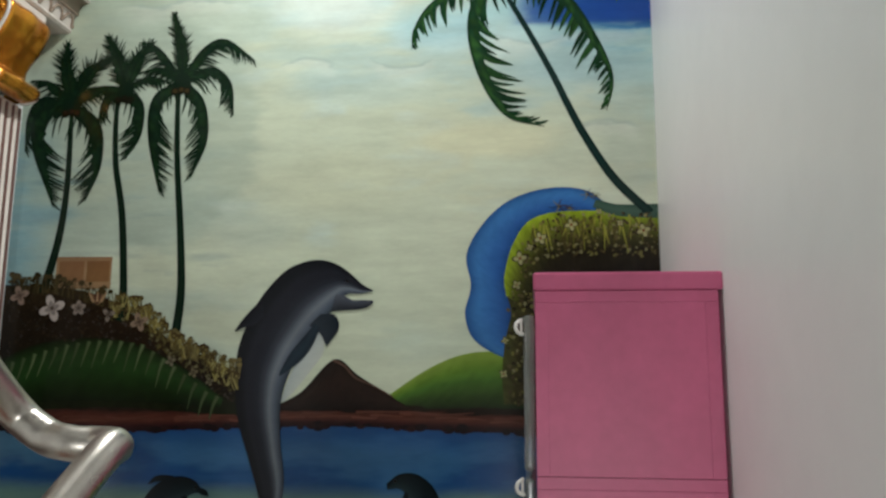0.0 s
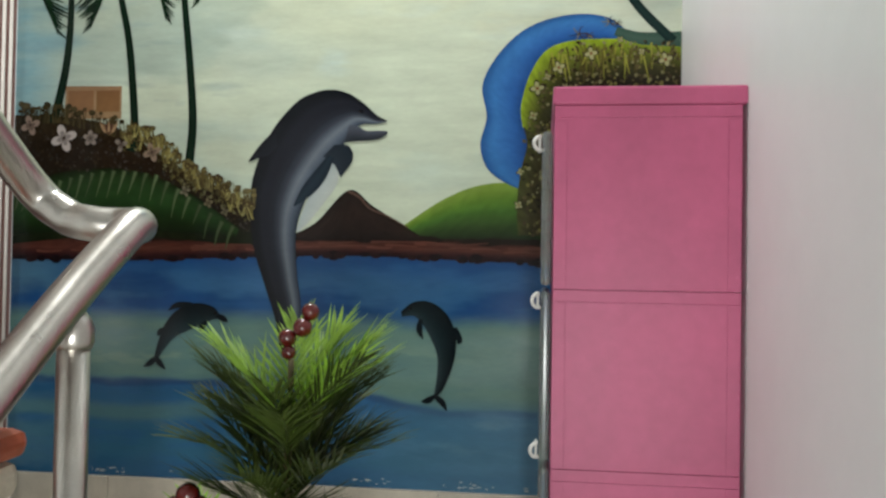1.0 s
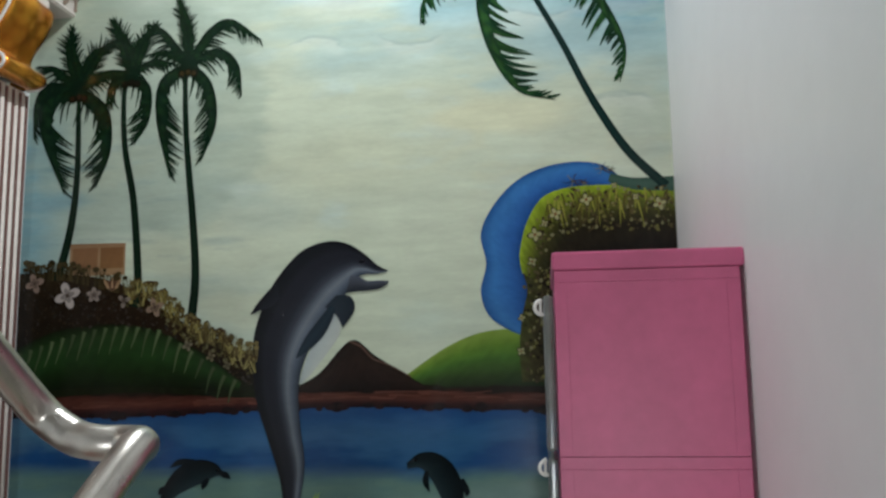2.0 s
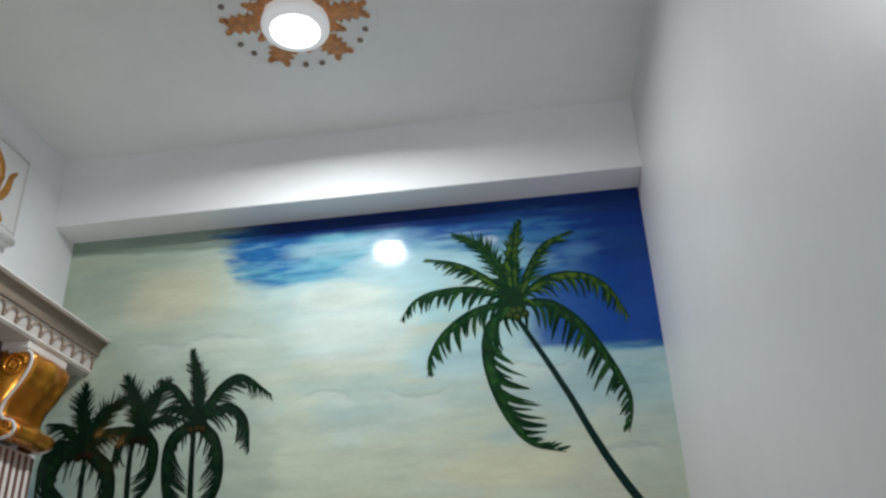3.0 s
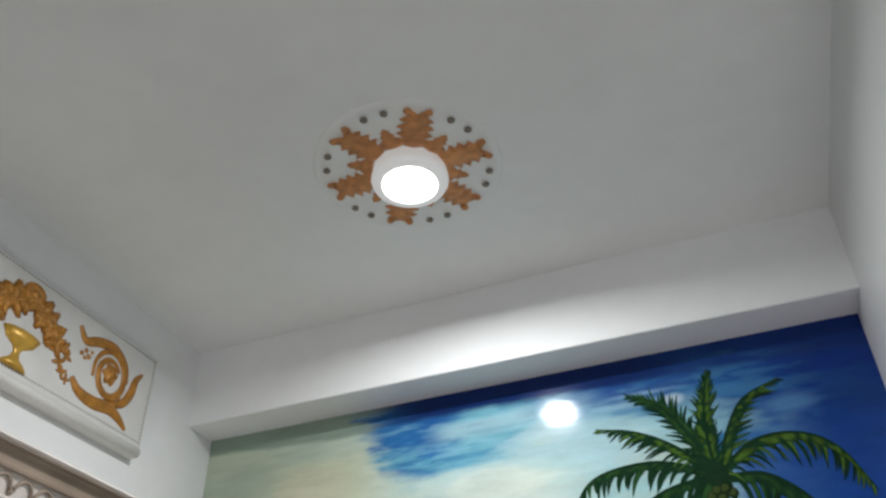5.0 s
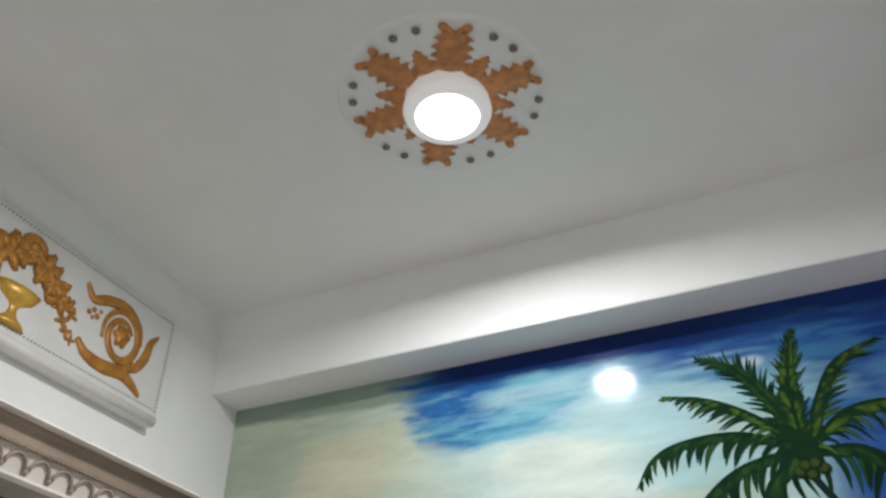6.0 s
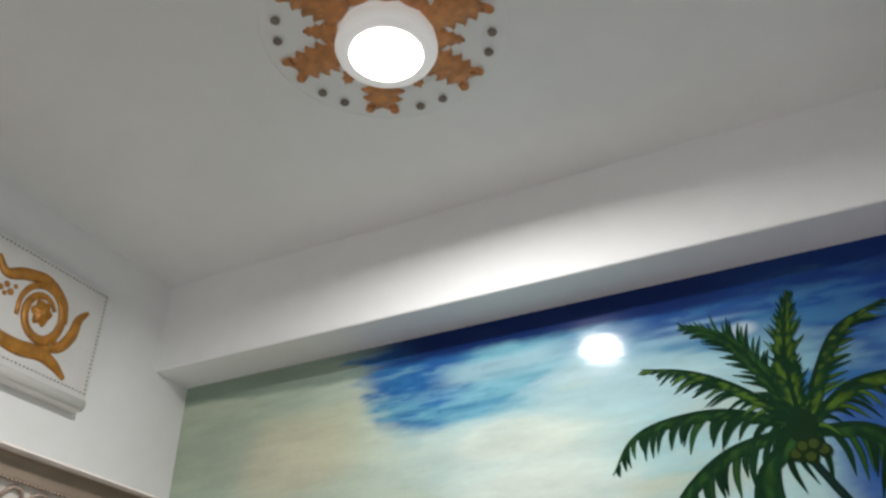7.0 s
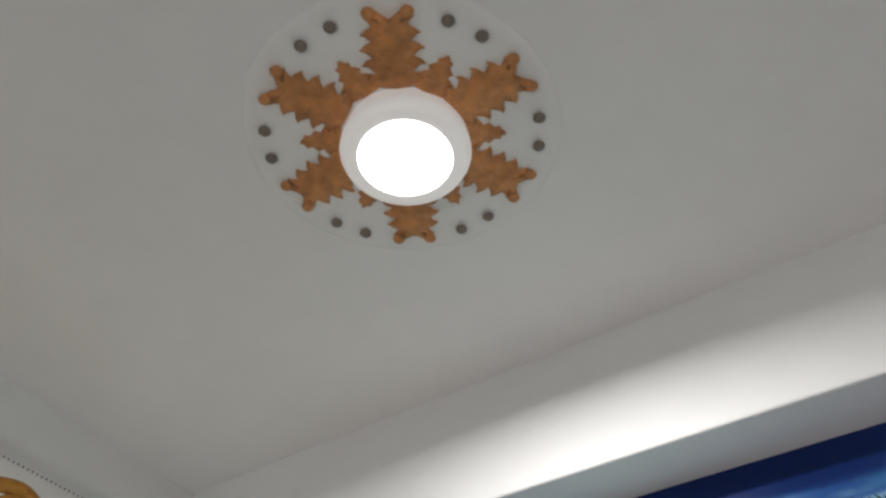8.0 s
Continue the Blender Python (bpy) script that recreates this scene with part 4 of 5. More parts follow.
b.fill([(-0.690, 1.20), (-0.735, 1.135), (-0.785, 1.05), (-0.812, 0.97), (-0.815, 0.955)], [(-0.672, 1.175), (-0.675, 1.12), (-0.715, 1.06), (-0.775, 0.985), (-0.805, 0.955)], [(0.40, 0.46, 0.46), (0.50, 0.54, 0.50)], 6, 4)
b.done("spray", "pale painted spray under the dolphin")


def small_dolphin(back, belly, fin, tail, eye_at):
    d = Brush(5)
    d.fill(back, belly, [(0.004, 0.007, 0.009), (0.006, 0.011, 0.014), (0.009, 0.018, 0.022), (0.020, 0.034, 0.040)], 8, 7, 0.1)
    for f in fin + tail:
        d.stroke(f, 0.012, 0.002, (0.005, 0.009, 0.012), None, 5, 0.014)
    d.dab(*eye_at, 0.005, (0.003, 0.003, 0.004))
    return d.done("small_dolphin", "small dark painted dolphin diving into the sea")


small_dolphin([(-1.078, 0.660), (-1.105, 0.690), (-1.165, 0.703), (-1.232, 0.680), (-1.278, 0.630), (-1.305, 0.560), (-1.318, 0.500)],
              [(-1.076, 0.652), (-1.108, 0.646), (-1.150, 0.626), (-1.200, 0.605), (-1.245, 0.580), (-1.284, 0.535), (-1.304, 0.500)],
              [[(-1.18, 0.698), (-1.235, 0.694), (-1.268, 0.676)], [(-1.13, 0.640), (-1.145, 0.620), (-1.150, 0.604)], [(-1.095, 0.662), (-1.070, 0.652), (-1.052, 0.640)], [(-1.28, 0.61), (-1.296, 0.60), (-1.306, 0.585)]], [[(-1.31, 0.51), (-1.33, 0.492), (-1.354, 0.478)], [(-1.31, 0.51), (-1.295, 0.492), (-1.274, 0.470)]], (-1.098, 0.668))
small_dolphin([(-0.448, 0.690), (-0.405, 0.722), (-0.345, 0.722), (-0.290, 0.680), (-0.262, 0.610), (-0.266, 0.53), (-0.298, 0.44), (-0.325, 0.405)],
              [(-0.445, 0.672), (-0.405, 0.675), (-0.375, 0.650), (-0.345, 0.600), (-0.325, 0.55), (-0.322, 0.50), (-0.328, 0.44), (-0.335, 0.405)],
              [[(-0.38, 0.665), (-0.385, 0.63), (-0.372, 0.598)], [(-0.265, 0.64), (-0.25, 0.60), (-0.255, 0.585)]], [[(-0.33, 0.41), (-0.352, 0.395), (-0.375, 0.390)], [(-0.33, 0.41), (-0.305, 0.39), (-0.288, 0.362)]], (-0.418, 0.70))

b = Brush(1)
for k in range(46):
    x = random.choice((random.uniform(-1.60, -1.42), random.uniform(-0.62, -0.48), random.uniform(-0.25, 0.0), random.uniform(-1.3, 0.0)))
    z = 0.108 + random.random() ** 2 * 0.018
    w = random.uniform(0.004, 0.018)
    b.stroke([(x, z), (x + w * 0.5, z + random.uniform(-0.002, 0.003)), (x + w, z + random.uniform(-0.002, 0.002))], random.uniform(0.001, 0.004), 0.001, (0.42, 0.46, 0.46), None, 3, random.uniform(0.0, 0.003))
tagged(b.done("flaked_paint", "small white flakes where paint has chipped"), kind="stuff")

# ---- ceiling light and medallion ----


def ceiling_light(cx, cy):
    light = tagged(empty("ceiling_light", (cx, cy, CEIL_Z)), "round white surface-mounted downlight, switched on", "ceiling light")
    part("rim", lathe(bmesh.new(), [(0.107, 0.0), (0.109, -0.012), (0.112, -0.028), (0.113, -0.040), (0.108, -0.052), (0.097, -0.058), (0.087, -0.057)], (0, 0, 0), 112), LAMP_RIM, light, "", True)
    part("diffuser", lathe(bmesh.new(), [(0.0865, -0.048), (0.0865, -0.0562), (0.062, -0.0600), (0.02, -0.0615)], (0, 0, 0), 40), LAMP, light, "glowing white diffuser", True)
    return light


ceiling_light(*LIGHT)
# invented housing for the fill light, out of view on the south wall
fill_fixture = tagged(empty("fill_light", FILL_LAMP), "round white fill lamp added out of view low on the stairwell wall, switched on", "wall light")
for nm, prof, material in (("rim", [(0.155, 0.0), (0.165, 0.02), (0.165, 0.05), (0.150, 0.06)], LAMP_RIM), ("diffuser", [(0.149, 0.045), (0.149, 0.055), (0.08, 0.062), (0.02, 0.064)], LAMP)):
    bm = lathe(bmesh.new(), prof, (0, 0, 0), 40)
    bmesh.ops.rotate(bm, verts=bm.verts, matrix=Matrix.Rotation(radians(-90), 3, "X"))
    part(nm, bm, material, fill_fixture, "", True)
part("bracket", boxed(-0.05, 0.05, BACK_Y - FILL_LAMP[1], 0.002, -0.05, 0.05, bevel=0.004), LAMP_RIM, fill_fixture)

medallion = tagged(empty("ceiling_medallion", (MED[0], MED[1], CEIL_Z)), "round white plaster ceiling rose with copper-brown leaves", "ceiling rose")
part("plate", lathe(bmesh.new(), [(0.280, 0.0015), (0.272, -0.0016), (0.262, -0.0034), (0.252, -0.0028), (0.115, -0.004), (0.10, -0.004)], (0, 0, 0), 72), CEILING, medallion, "", True)


def leaf_outline(r0, r1, half, lobes, pointed):
    """Half outline of a lobed acanthus leaf along +x, from radius r0 to r1."""
    pts, n = [], 8 * lobes
    for i in range(n + 1):
        t = i / n
        u = (t * lobes) % 1.0
        body = half * (0.60 + 0.40 * math.sin(math.pi * min(1, 0.15 + 0.80 * t)))
        if pointed:
            body = half * (1.02 - t) ** 0.65
        saw = 0.72 + 0.32 * (1 - abs(2 * u - 1.2) ** 1.3)
        pts.append((r0 + (r1 - r0) * t + 0.0045 * math.sin(u * 2 * math.pi), body * saw))
    return pts


def flat_leaf(r0, r1, half, lobes, z, angle, notch=0.018, pointed=False):
    bm = bmesh.new()
    right = leaf_outline(r0, r1, half, lobes, pointed)
    rows = []
    c, s = math.cos(angle), math.sin(angle)
    for r, w in right:
        row = []
        for k in (-1, -0.5, 0, 0.5, 1):
            lift = -0.005 * (1 - abs(k)) ** 0.7 - 0.0006 * math.sin(r * 160)
            x, y = r - (notch * (1 - abs(k)) if r > r1 - 0.012 else 0), w * k
            row.append(bm.verts.new((x * c - y * s, x * s + y * c, z + lift)))
        rows.append(row)
    for a, b in zip(rows, rows[1:]):
        for k in range(4):
            bm.faces.new((a[k], a[k + 1], b[k + 1], b[k]))
    edge = bmesh.ops.extrude_edge_only(bm, edges=[e for e in bm.edges if e.is_boundary])
    for v in (g for g in edge["geom"] if isinstance(g, bmesh.types.BMVert)):
        v.co.z = z + 0.008
    bmesh.ops.recalc_face_normals(bm, faces=bm.faces)
    return bm


for k in range(6):
    a = radians(0 + 60 * k)
    part("leaf", flat_leaf(0.103, 0.241, 0.051, 5, -0.008, a), COPPER, medallion, "copper-brown acanthus leaf", True)
    part("small_leaf", flat_leaf(0.103, 0.178, 0.042, 4, -0.006, a + radians(30), 0.0, True), COPPER, medallion, "pale copper acanthus leaf", True)
    for da in (-7.2, 7.2):
        for turn, r, material in ((0, 0.240, COPPER), (30, 0.237, BEAD)):
            th = a + radians(turn + da)
            bm = ball(bmesh.new(), (r * math.cos(th), r * math.sin(th), -0.009), 0.0112)
            for v in bm.verts:
                v.co.z = -0.009 + (v.co.z + 0.009) * 0.6
            part("stud", bm, material, medallion, "small round stud", True)

# ---- frieze panel over the doorway ----
PX = -1.818                 # face of the panel
PY0, PY1, PZ0, PZ1 = 1.28, 2.428, 2.672, 3.034
frieze = tagged(empty("frieze_panel", (PX, (PY0 + PY1) / 2, (PZ0 + PZ1) / 2)), "white plaster panel with gilded scrolls over the doorway", "wall panel")
FO = Vector(frieze.location)


def fz(y, z, out=0.0):
    return (out, y - FO.y, z - FO.z)


def ornament(y, z, out=0.0):
    return fz(0.65 + (y - 0.65) * 1.018, 1.67 + (z - 1.67) * 1.018, out)


b0 = bmesh.new()
box(b0, LEFT_X - PX, 0.0, PY0 - FO.y, PY1 - FO.y, PZ0 - FO.z, PZ1 - FO.z, bevel=0.008)
part("board", b0, PLASTER, frieze, "", True)
b0 = bmesh.new()
for z in (PZ0 + 0.048, PZ1 - 0.012):
    y = PY0 + 0.02
    while y < PY1 - 0.012:
        ball(b0, fz(y, z, 0.001), 0.0027)
        y += 0.0125
for y in (PY0 + 0.02, PY1 - 0.014):
    z = PZ0 + 0.048
    while z < PZ1 - 0.012:
        ball(b0, fz(y, z, 0.001), 0.0027)
        z += 0.0125
tagged(part("beading", b0, BORDER, frieze, "fine dark beaded border"), kind="stuff")
b0 = bmesh.new()
tube(b0, [fz(PY0 + 0.004, PZ0 + 0.017, -0.008), fz(PY1 - 0.004, PZ0 + 0.017, -0.008)], 0.0165, 12)
part("moulding", b0, PLASTER, frieze, "rounded white lower moulding", True)


def squeezed(bm, keep=0.45):
    for v in bm.verts:
        v.co.x = max(-0.004, v.co.x * keep)
    return bm


def gilded(name, points, radius, taper, label="", steps=10):
    bm = tube(bmesh.new(), curve_points(points, steps), radius, 8, True, 1.0, taper)
    return part(name, squeezed(bm), FLAT_GOLD, frieze, label, True)


def leafy(places, sizes):
    """Clusters of small overlapping leaves round each place."""
    bm = bmesh.new()
    for p, r in zip(places, sizes):
        first = random.random() * 6
        for k in range(4):
            a = first + k * 1.57 + random.uniform(-0.3, 0.3)
            q = Vector(p) + Vector((0, 0.55 * r * math.cos(a), 0.55 * r * math.sin(a)))
            m = Matrix.Translation(q) @ Matrix.Rotation(a, 4, "X") @ Matrix.Diagonal((r * 0.5, r * 0.75, r * 0.34, 1))
            bmesh.ops.create_icosphere(bm, subdivisions=1, radius=1.0, matrix=m)
        ball(bm, p, r * 0.36)
    return bm


CY = 1.835                   # middle of the ornament
swell = lambda t: 0.25 + 0.95 * math.sin(math.pi * min(1, 0.1 + 0.85 * t))
fade = lambda t: 1.0 - 0.75 * t
for s in (1, -1):
    def at(y, z):
        return ornament(CY + s * (y - CY), z)
    # spiral
    turn = []
    for i in range(30):
        a = radians(200 - 33 * i)
        r = 0.090 - 0.0026 * i
        turn.append(at(2.195 + r * 0.85 * math.cos(a), 2.852 + r * math.sin(a)))
    gilded("scroll", turn[:17], 0.0112, lambda t: 0.6 + 0.6 * math.sin(math.pi * t), "", 3)
    gilded("tendril", [at(2.03, 2.950), at(2.065, 2.915), at(2.12, 2.938), at(2.19, 2.950), at(2.25, 2.915), at(2.272, 2.86)], 0.0150, swell, "gilded upper tendril")
    gilded("tendril", [at(2.045, 2.780), at(2.085, 2.750), at(2.15, 2.742), at(2.22, 2.752), at(2.27, 2.738), at(2.308, 2.715)], 0.0185, swell, "gilded lower tendril")
    gilded("tendril", [at(2.215, 2.765), at(2.27, 2.79), at(2.300, 2.84), at(2.310, 2.89), at(2.335, 2.925)], 0.0140, swell, "gilded side tendril")
    bm = bmesh.new()
    c0 = at(2.19, 2.856)
    hub_v = bm.verts.new((0.030, c0[1], c0[2]))
    rings = [[bm.verts.new((h, c0[1] + f * w * math.cos(q) * 0.8, c0[2] + f * w * math.sin(q))) for q, w in ((2 * math.pi * k / 36, 0.036 + 0.006 * math.cos(6 * 2 * math.pi * k / 36)) for k in range(36))] for f, h in ((0.35, 0.024), (0.42, 0.014), (0.8, 0.022), (1.0, -0.002))]
    for k in range(36):
        bm.faces.new((hub_v, rings[0][k], rings[0][(k + 1) % 36]))
        for u, v in zip(rings, rings[1:]):
            bm.faces.new((u[k], v[k], v[(k + 1) % 36], u[(k + 1) % 36]))
    bmesh.ops.recalc_face_normals(bm, faces=bm.faces)
    part("rosette", squeezed(bm, 0.6), FLAT_GOLD, frieze, "gilded rosette", True)
    spray = ((1.985, 2.845, 0.030), (1.960, 2.828, 0.022), (2.005, 2.83, 0.022), (1.985, 2.80, 0.024), (1.94, 2.86, 0.024), (2.005, 2.775, 0.020), (2.025, 2.762, 0.016))
    part("leaf_spray", squeezed(leafy([at(y, z) for y, z, r in spray], [r for y, z, r in spray]), 0.6), FLAT_GOLD, frieze, "gilded spray of leaves", True)
    chain = [(1.855 + 0.10 * k / 9 + random.uniform(-0.008, 0.008), 2.915 - 0.065 * (k / 9) ** 2 + random.uniform(-0.012, 0.012), 0.036 + 0.012 * random.random()) for k in range(10)]
    for y, z, r in chain:
        part("garland_flower", squeezed(leafy([at(y, z)], [r]), 0.6), FLAT_GOLD, frieze, "gilded flower of the garland", True)
    bm = bmesh.new()
    for y, z, r in ((2.075, 2.885, 0.009), (2.09, 2.87, 0.010), (2.06, 2.87, 0.009), (2.075, 2.86, 0.007), (2.10, 2.89, 0.007), (2.25, 2.80, 0.010), (2.24, 2.815, 0.009)):
        ball(bm, at(y, z), r)
    part("blossom", squeezed(bm, 0.5), FLAT_GOLD, frieze, "small gilded blossom", True)
bm = bmesh.new()
for k in range(14):
    a = k * 2 * math.pi / 14
    ball(bm, ornament(CY + 0.028 * math.cos(a), 2.945 + 0.022 * math.sin(a)), 0.018)
ball(bm, ornament(CY, 2.945), 0.022)
part("flower_head", squeezed(bm, 0.55), FLAT_GOLD, frieze, "gilded flower head", True)
bm = bmesh.new()
urn = [(0.006, 2.705), (0.050, 2.705), (0.040, 2.72), (0.018, 2.735), (0.012, 2.755), (0.020, 2.768), (0.052, 2.785), (0.070, 2.812), (0.062, 2.815), (0.01, 2.80)]
lathe(bm, [(r, ornament(CY, z)[2]) for r, z in urn], (0, ornament(CY, 2.8)[1], 0), 24)
part("urn", squeezed(bm, 0.35), mat("bright_gold_paint", (0.62, 0.36, 0.05), 0.35, metal=0.3, vary=0.15, scale=30), frieze, "bright gold footed urn", True)

# ---- doorway with cornice, corbels and fluted pilasters ----
doorway = tagged(empty("door_surround", (LEFT_X, 1.75, 0)), "cream fluted door surround with a scalloped cornice and gilded corbels", "door surround")
DO = Vector(doorway.location)
CN0, CN1 = 0.66, WALL_Y - 0.004


def run(profile, y0, y1, parent_at):
    """A moulding: profile of (out, z) carried along the wall from y0 to y1."""
    bm = bmesh.new()
    a = [bm.verts.new((p[0], y0 - parent_at.y, p[1])) for p in profile]
    c = [bm.verts.new((p[0], y1 - parent_at.y, p[1])) for p in profile]
    n = len(profile)
    for i in range(n):
        j = (i + 1) % n
        bm.faces.new((a[i], a[j], c[j], c[i]))
    bm.faces.new(a[::-1])
    bm.faces.new(c)
    bmesh.ops.recalc_face_normals(bm, faces=bm.faces)
    return bm


part("cornice_cap", run([(0.0, 2.452), (0.232, 2.452), (0.234, 2.446), (0.228, 2.441), (0.0, 2.441)], CN0, CN1, DO), CORNICE, doorway, "cream cap of the cornice")
cove = [(0.222 - 0.030 * math.sin(radians(90 * k / 8)), 2.441 - 0.048 * (1 - math.cos(radians(90 * k / 8)))) for k in range(9)]
part("cornice_cove", run([(0.0, 2.441)] + cove + [(0.0, 2.393)], CN0, CN1, DO), TAUPE, doorway, "taupe cove of the cornice", True)
part("cornice_face", run([(0.0, 2.393), (0.180, 2.393), (0.162, 2.338), (0.0, 2.338)], CN0, CN1, DO), CORNICE, doorway, "cream face of the cornice")
part("cornice_fillet", run([(0.0, 2.338), (0.168, 2.338), (0.170, 2.330), (0.162, 2.322), (0.0, 2.322)], CN0, CN1, DO), CORNICE, doorway)
bm = bmesh.new()
y = CN0 + 0.01
while y < CN1 - 0.008:
    ball(bm, (0.190, y - DO.y, 2.394), 0.0042)
    y += 0.011
tagged(part("bead_row", bm, TAUPE, doorway, "row of small taupe beads"), kind="stuff")
pitch = 0.070
for k in range(int((CN1 - CN0) / pitch)):
    y = CN1 - pitch * (k + 0.5)
    arc = [(0.165 + 0.018 * (2.342 + h - 2.338) / 0.055, y - DO.y + 0.029 * math.cos(a), 2.342 + h) for a, h in ((radians(180 * i / 8), 0.010 + 0.032 * math.sin(radians(180 * i / 8))) for i in range(9))]
    part("scallop", tube(bmesh.new(), arc, 0.0052, 6), TAUPE, doorway, "taupe scalloped arch", True)
    part("drop", ball(bmesh.new(), (0.168, y - DO.y + pitch / 2, 2.350), 0.0085), TAUPE, doorway, "taupe pendant drop", True)


def corbel(y0, y1):
    """An S-shaped bracket: a large upper scroll rolling into a small lower one."""
    holder = part("corbel_core", boxed(0.0, 0.085, y0 - DO.y + 0.01, y1 - DO.y - 0.01, 2.02, 2.2915), PLASTER, doorway, "white core of the corbel")
    part("corbel_abacus", boxed(0.0, 0.158, y0 - DO.y - 0.012, y1 - DO.y + 0.012, 2.292, 2.3212, bevel=0.004), CORNICE, doorway, "cream abacus of the corbel")
    line = [(0.090, 2.288), (0.150, 2.288), (0.178, 2.268), (0.176, 2.225), (0.150, 2.170), (0.116, 2.120), (0.104, 2.078), (0.122, 2.052), (0.152, 2.042), (0.166, 2.018), (0.152, 1.996), (0.115, 1.988), (0.08, 1.995)]
    pts = curve_points([(p[0], 0, p[1]) for p in line], 7)
    bm = bmesh.new()
    rows = []
    n = 12
    for k in range(n + 1):
        t = k / n
        lift = 0.010 * math.sin(math.pi * t) + 0.003 * math.cos(4 * math.pi * t)
        rows.append([bm.verts.new((p.x + lift, (y0 + (y1 - y0) * t) - DO.y, p.z)) for p in pts])
    for a, c in zip(rows, rows[1:]):
        for i in range(len(a) - 1):
            bm.faces.new((a[i], c[i], c[i + 1], a[i + 1]))
    for row in (rows[0], rows[-1]):
        back = [bm.verts.new((0.03, v.co.y, v.co.z)) for v in row]
        for i in range(len(row) - 1):
            bm.faces.new((row[i], row[i + 1], back[i + 1], back[i]))
    bmesh.ops.recalc_face_normals(bm, faces=bm.faces)
    part("corbel_scroll", bm, GOLD, doorway, "glossy gilded scroll of the corbel", True)
    for side, yy in ((-1, y0), (1, y1)):
        bm = tube(bmesh.new(), [(p.x - 0.006, yy - DO.y + side * 0.001, p.z) for p in pts[:-4]], 0.0065, 6)
        part("corbel_edge", bm, PLASTER, doorway, "white edge of the corbel", True)
        for cx, cz, rr in ((0.112, 2.236, 0.046), (0.118, 2.018, 0.028)):
            spiral = [(cx + rr * (1 - i / 26) * math.cos(0.55 * i), yy - DO.y + side * 0.004, cz + rr * (1 - i / 26) * math.sin(0.55 * i)) for i in range(24)]
            part("corbel_volute", tube(bmesh.new(), spiral, 0.0075, 6), GOLD, doorway, "gilded volute", True)


def pilaster(y0, y1):
    part("pilaster_shaft", boxed(0.0, 0.088, y0 - DO.y, y1 - DO.y, FLOOR_Z + 0.18, 1.985, bevel=0.004), CORNICE, doorway, "cream pilaster shaft")
    part("pilaster_foot", boxed(0.0, 0.112, y0 - DO.y - 0.02, y1 - DO.y + 0.02, FLOOR_Z, FLOOR_Z + 0.18, bevel=0.008), CORNICE, doorway, "cream pilaster foot")
    n = 6
    w = (y1 - y0) / n
    for k in range(n):
        yy = y0 + w * (k + 0.5) - DO.y
        part("reed", tube(bmesh.new(), [(0.0875, yy, FLOOR_Z + 0.19), (0.0875, yy, 1.975)], w * 0.30, 8), CORNICE, doorway, "rounded cream reed", True)
        part("flute", boxed(0.086, 0.0960, yy + w * 0.36, yy + w * 0.64, FLOOR_Z + 0.19, 1.972), GROOVE, doorway, "dark red-brown flute")


for y0, y1 in ((2.47, 2.69), (0.78, 1.00)):
    pilaster(y0 + 0.004, y1 + 0.006)
    corbel(y0, y1)
part("lintel", boxed(0.0, 0.06, 1.0 - DO.y, 2.474 - DO.y, DOOR[2] + 0.002, 2.322, bevel=0.004), WOOD, doorway, "dark red wooden lintel")
door = structure(empty("door_1", (LEFT_X - 0.10, 0, 0)), "closed dark red wooden double door", "door")
for y0, y1 in ((DOOR[0] + 0.003, 1.729), (1.731, DOOR[1] - 0.003)):
    part("door_leaf", boxed(-0.02, 0.02, y0, y1, FLOOR_Z + 0.004, DOOR[2] - 0.003, bevel=0.004), WOOD, door)
    for z0, z1 in ((0.1, 0.85), (1.0, 1.98)):
        part("door_panel", boxed(0.016, 0.032, y0 + 0.09, y1 - 0.09, z0, z1, bevel=0.012), WOOD, door)

# ---- pink cabinet ----
CX0, CX1, CY0, CY1, CTOP = 0.046, 0.484, 2.058, 2.62, 1.274
cabinet = tagged(empty("storage_cabinet", (CX0, CY0, FLOOR_Z)), "tall pink plastic stacking cabinet with clear doors, standing against the wall", "cabinet")
KO = Vector(cabinet.location)


def cb(x0, x1, y0, y1, z0, z1, bevel=0.0):
    return boxed(x0 - KO.x, x1 - KO.x, y0 - KO.y, y1 - KO.y, z0 - KO.z, z1 - KO.z, bevel=bevel)


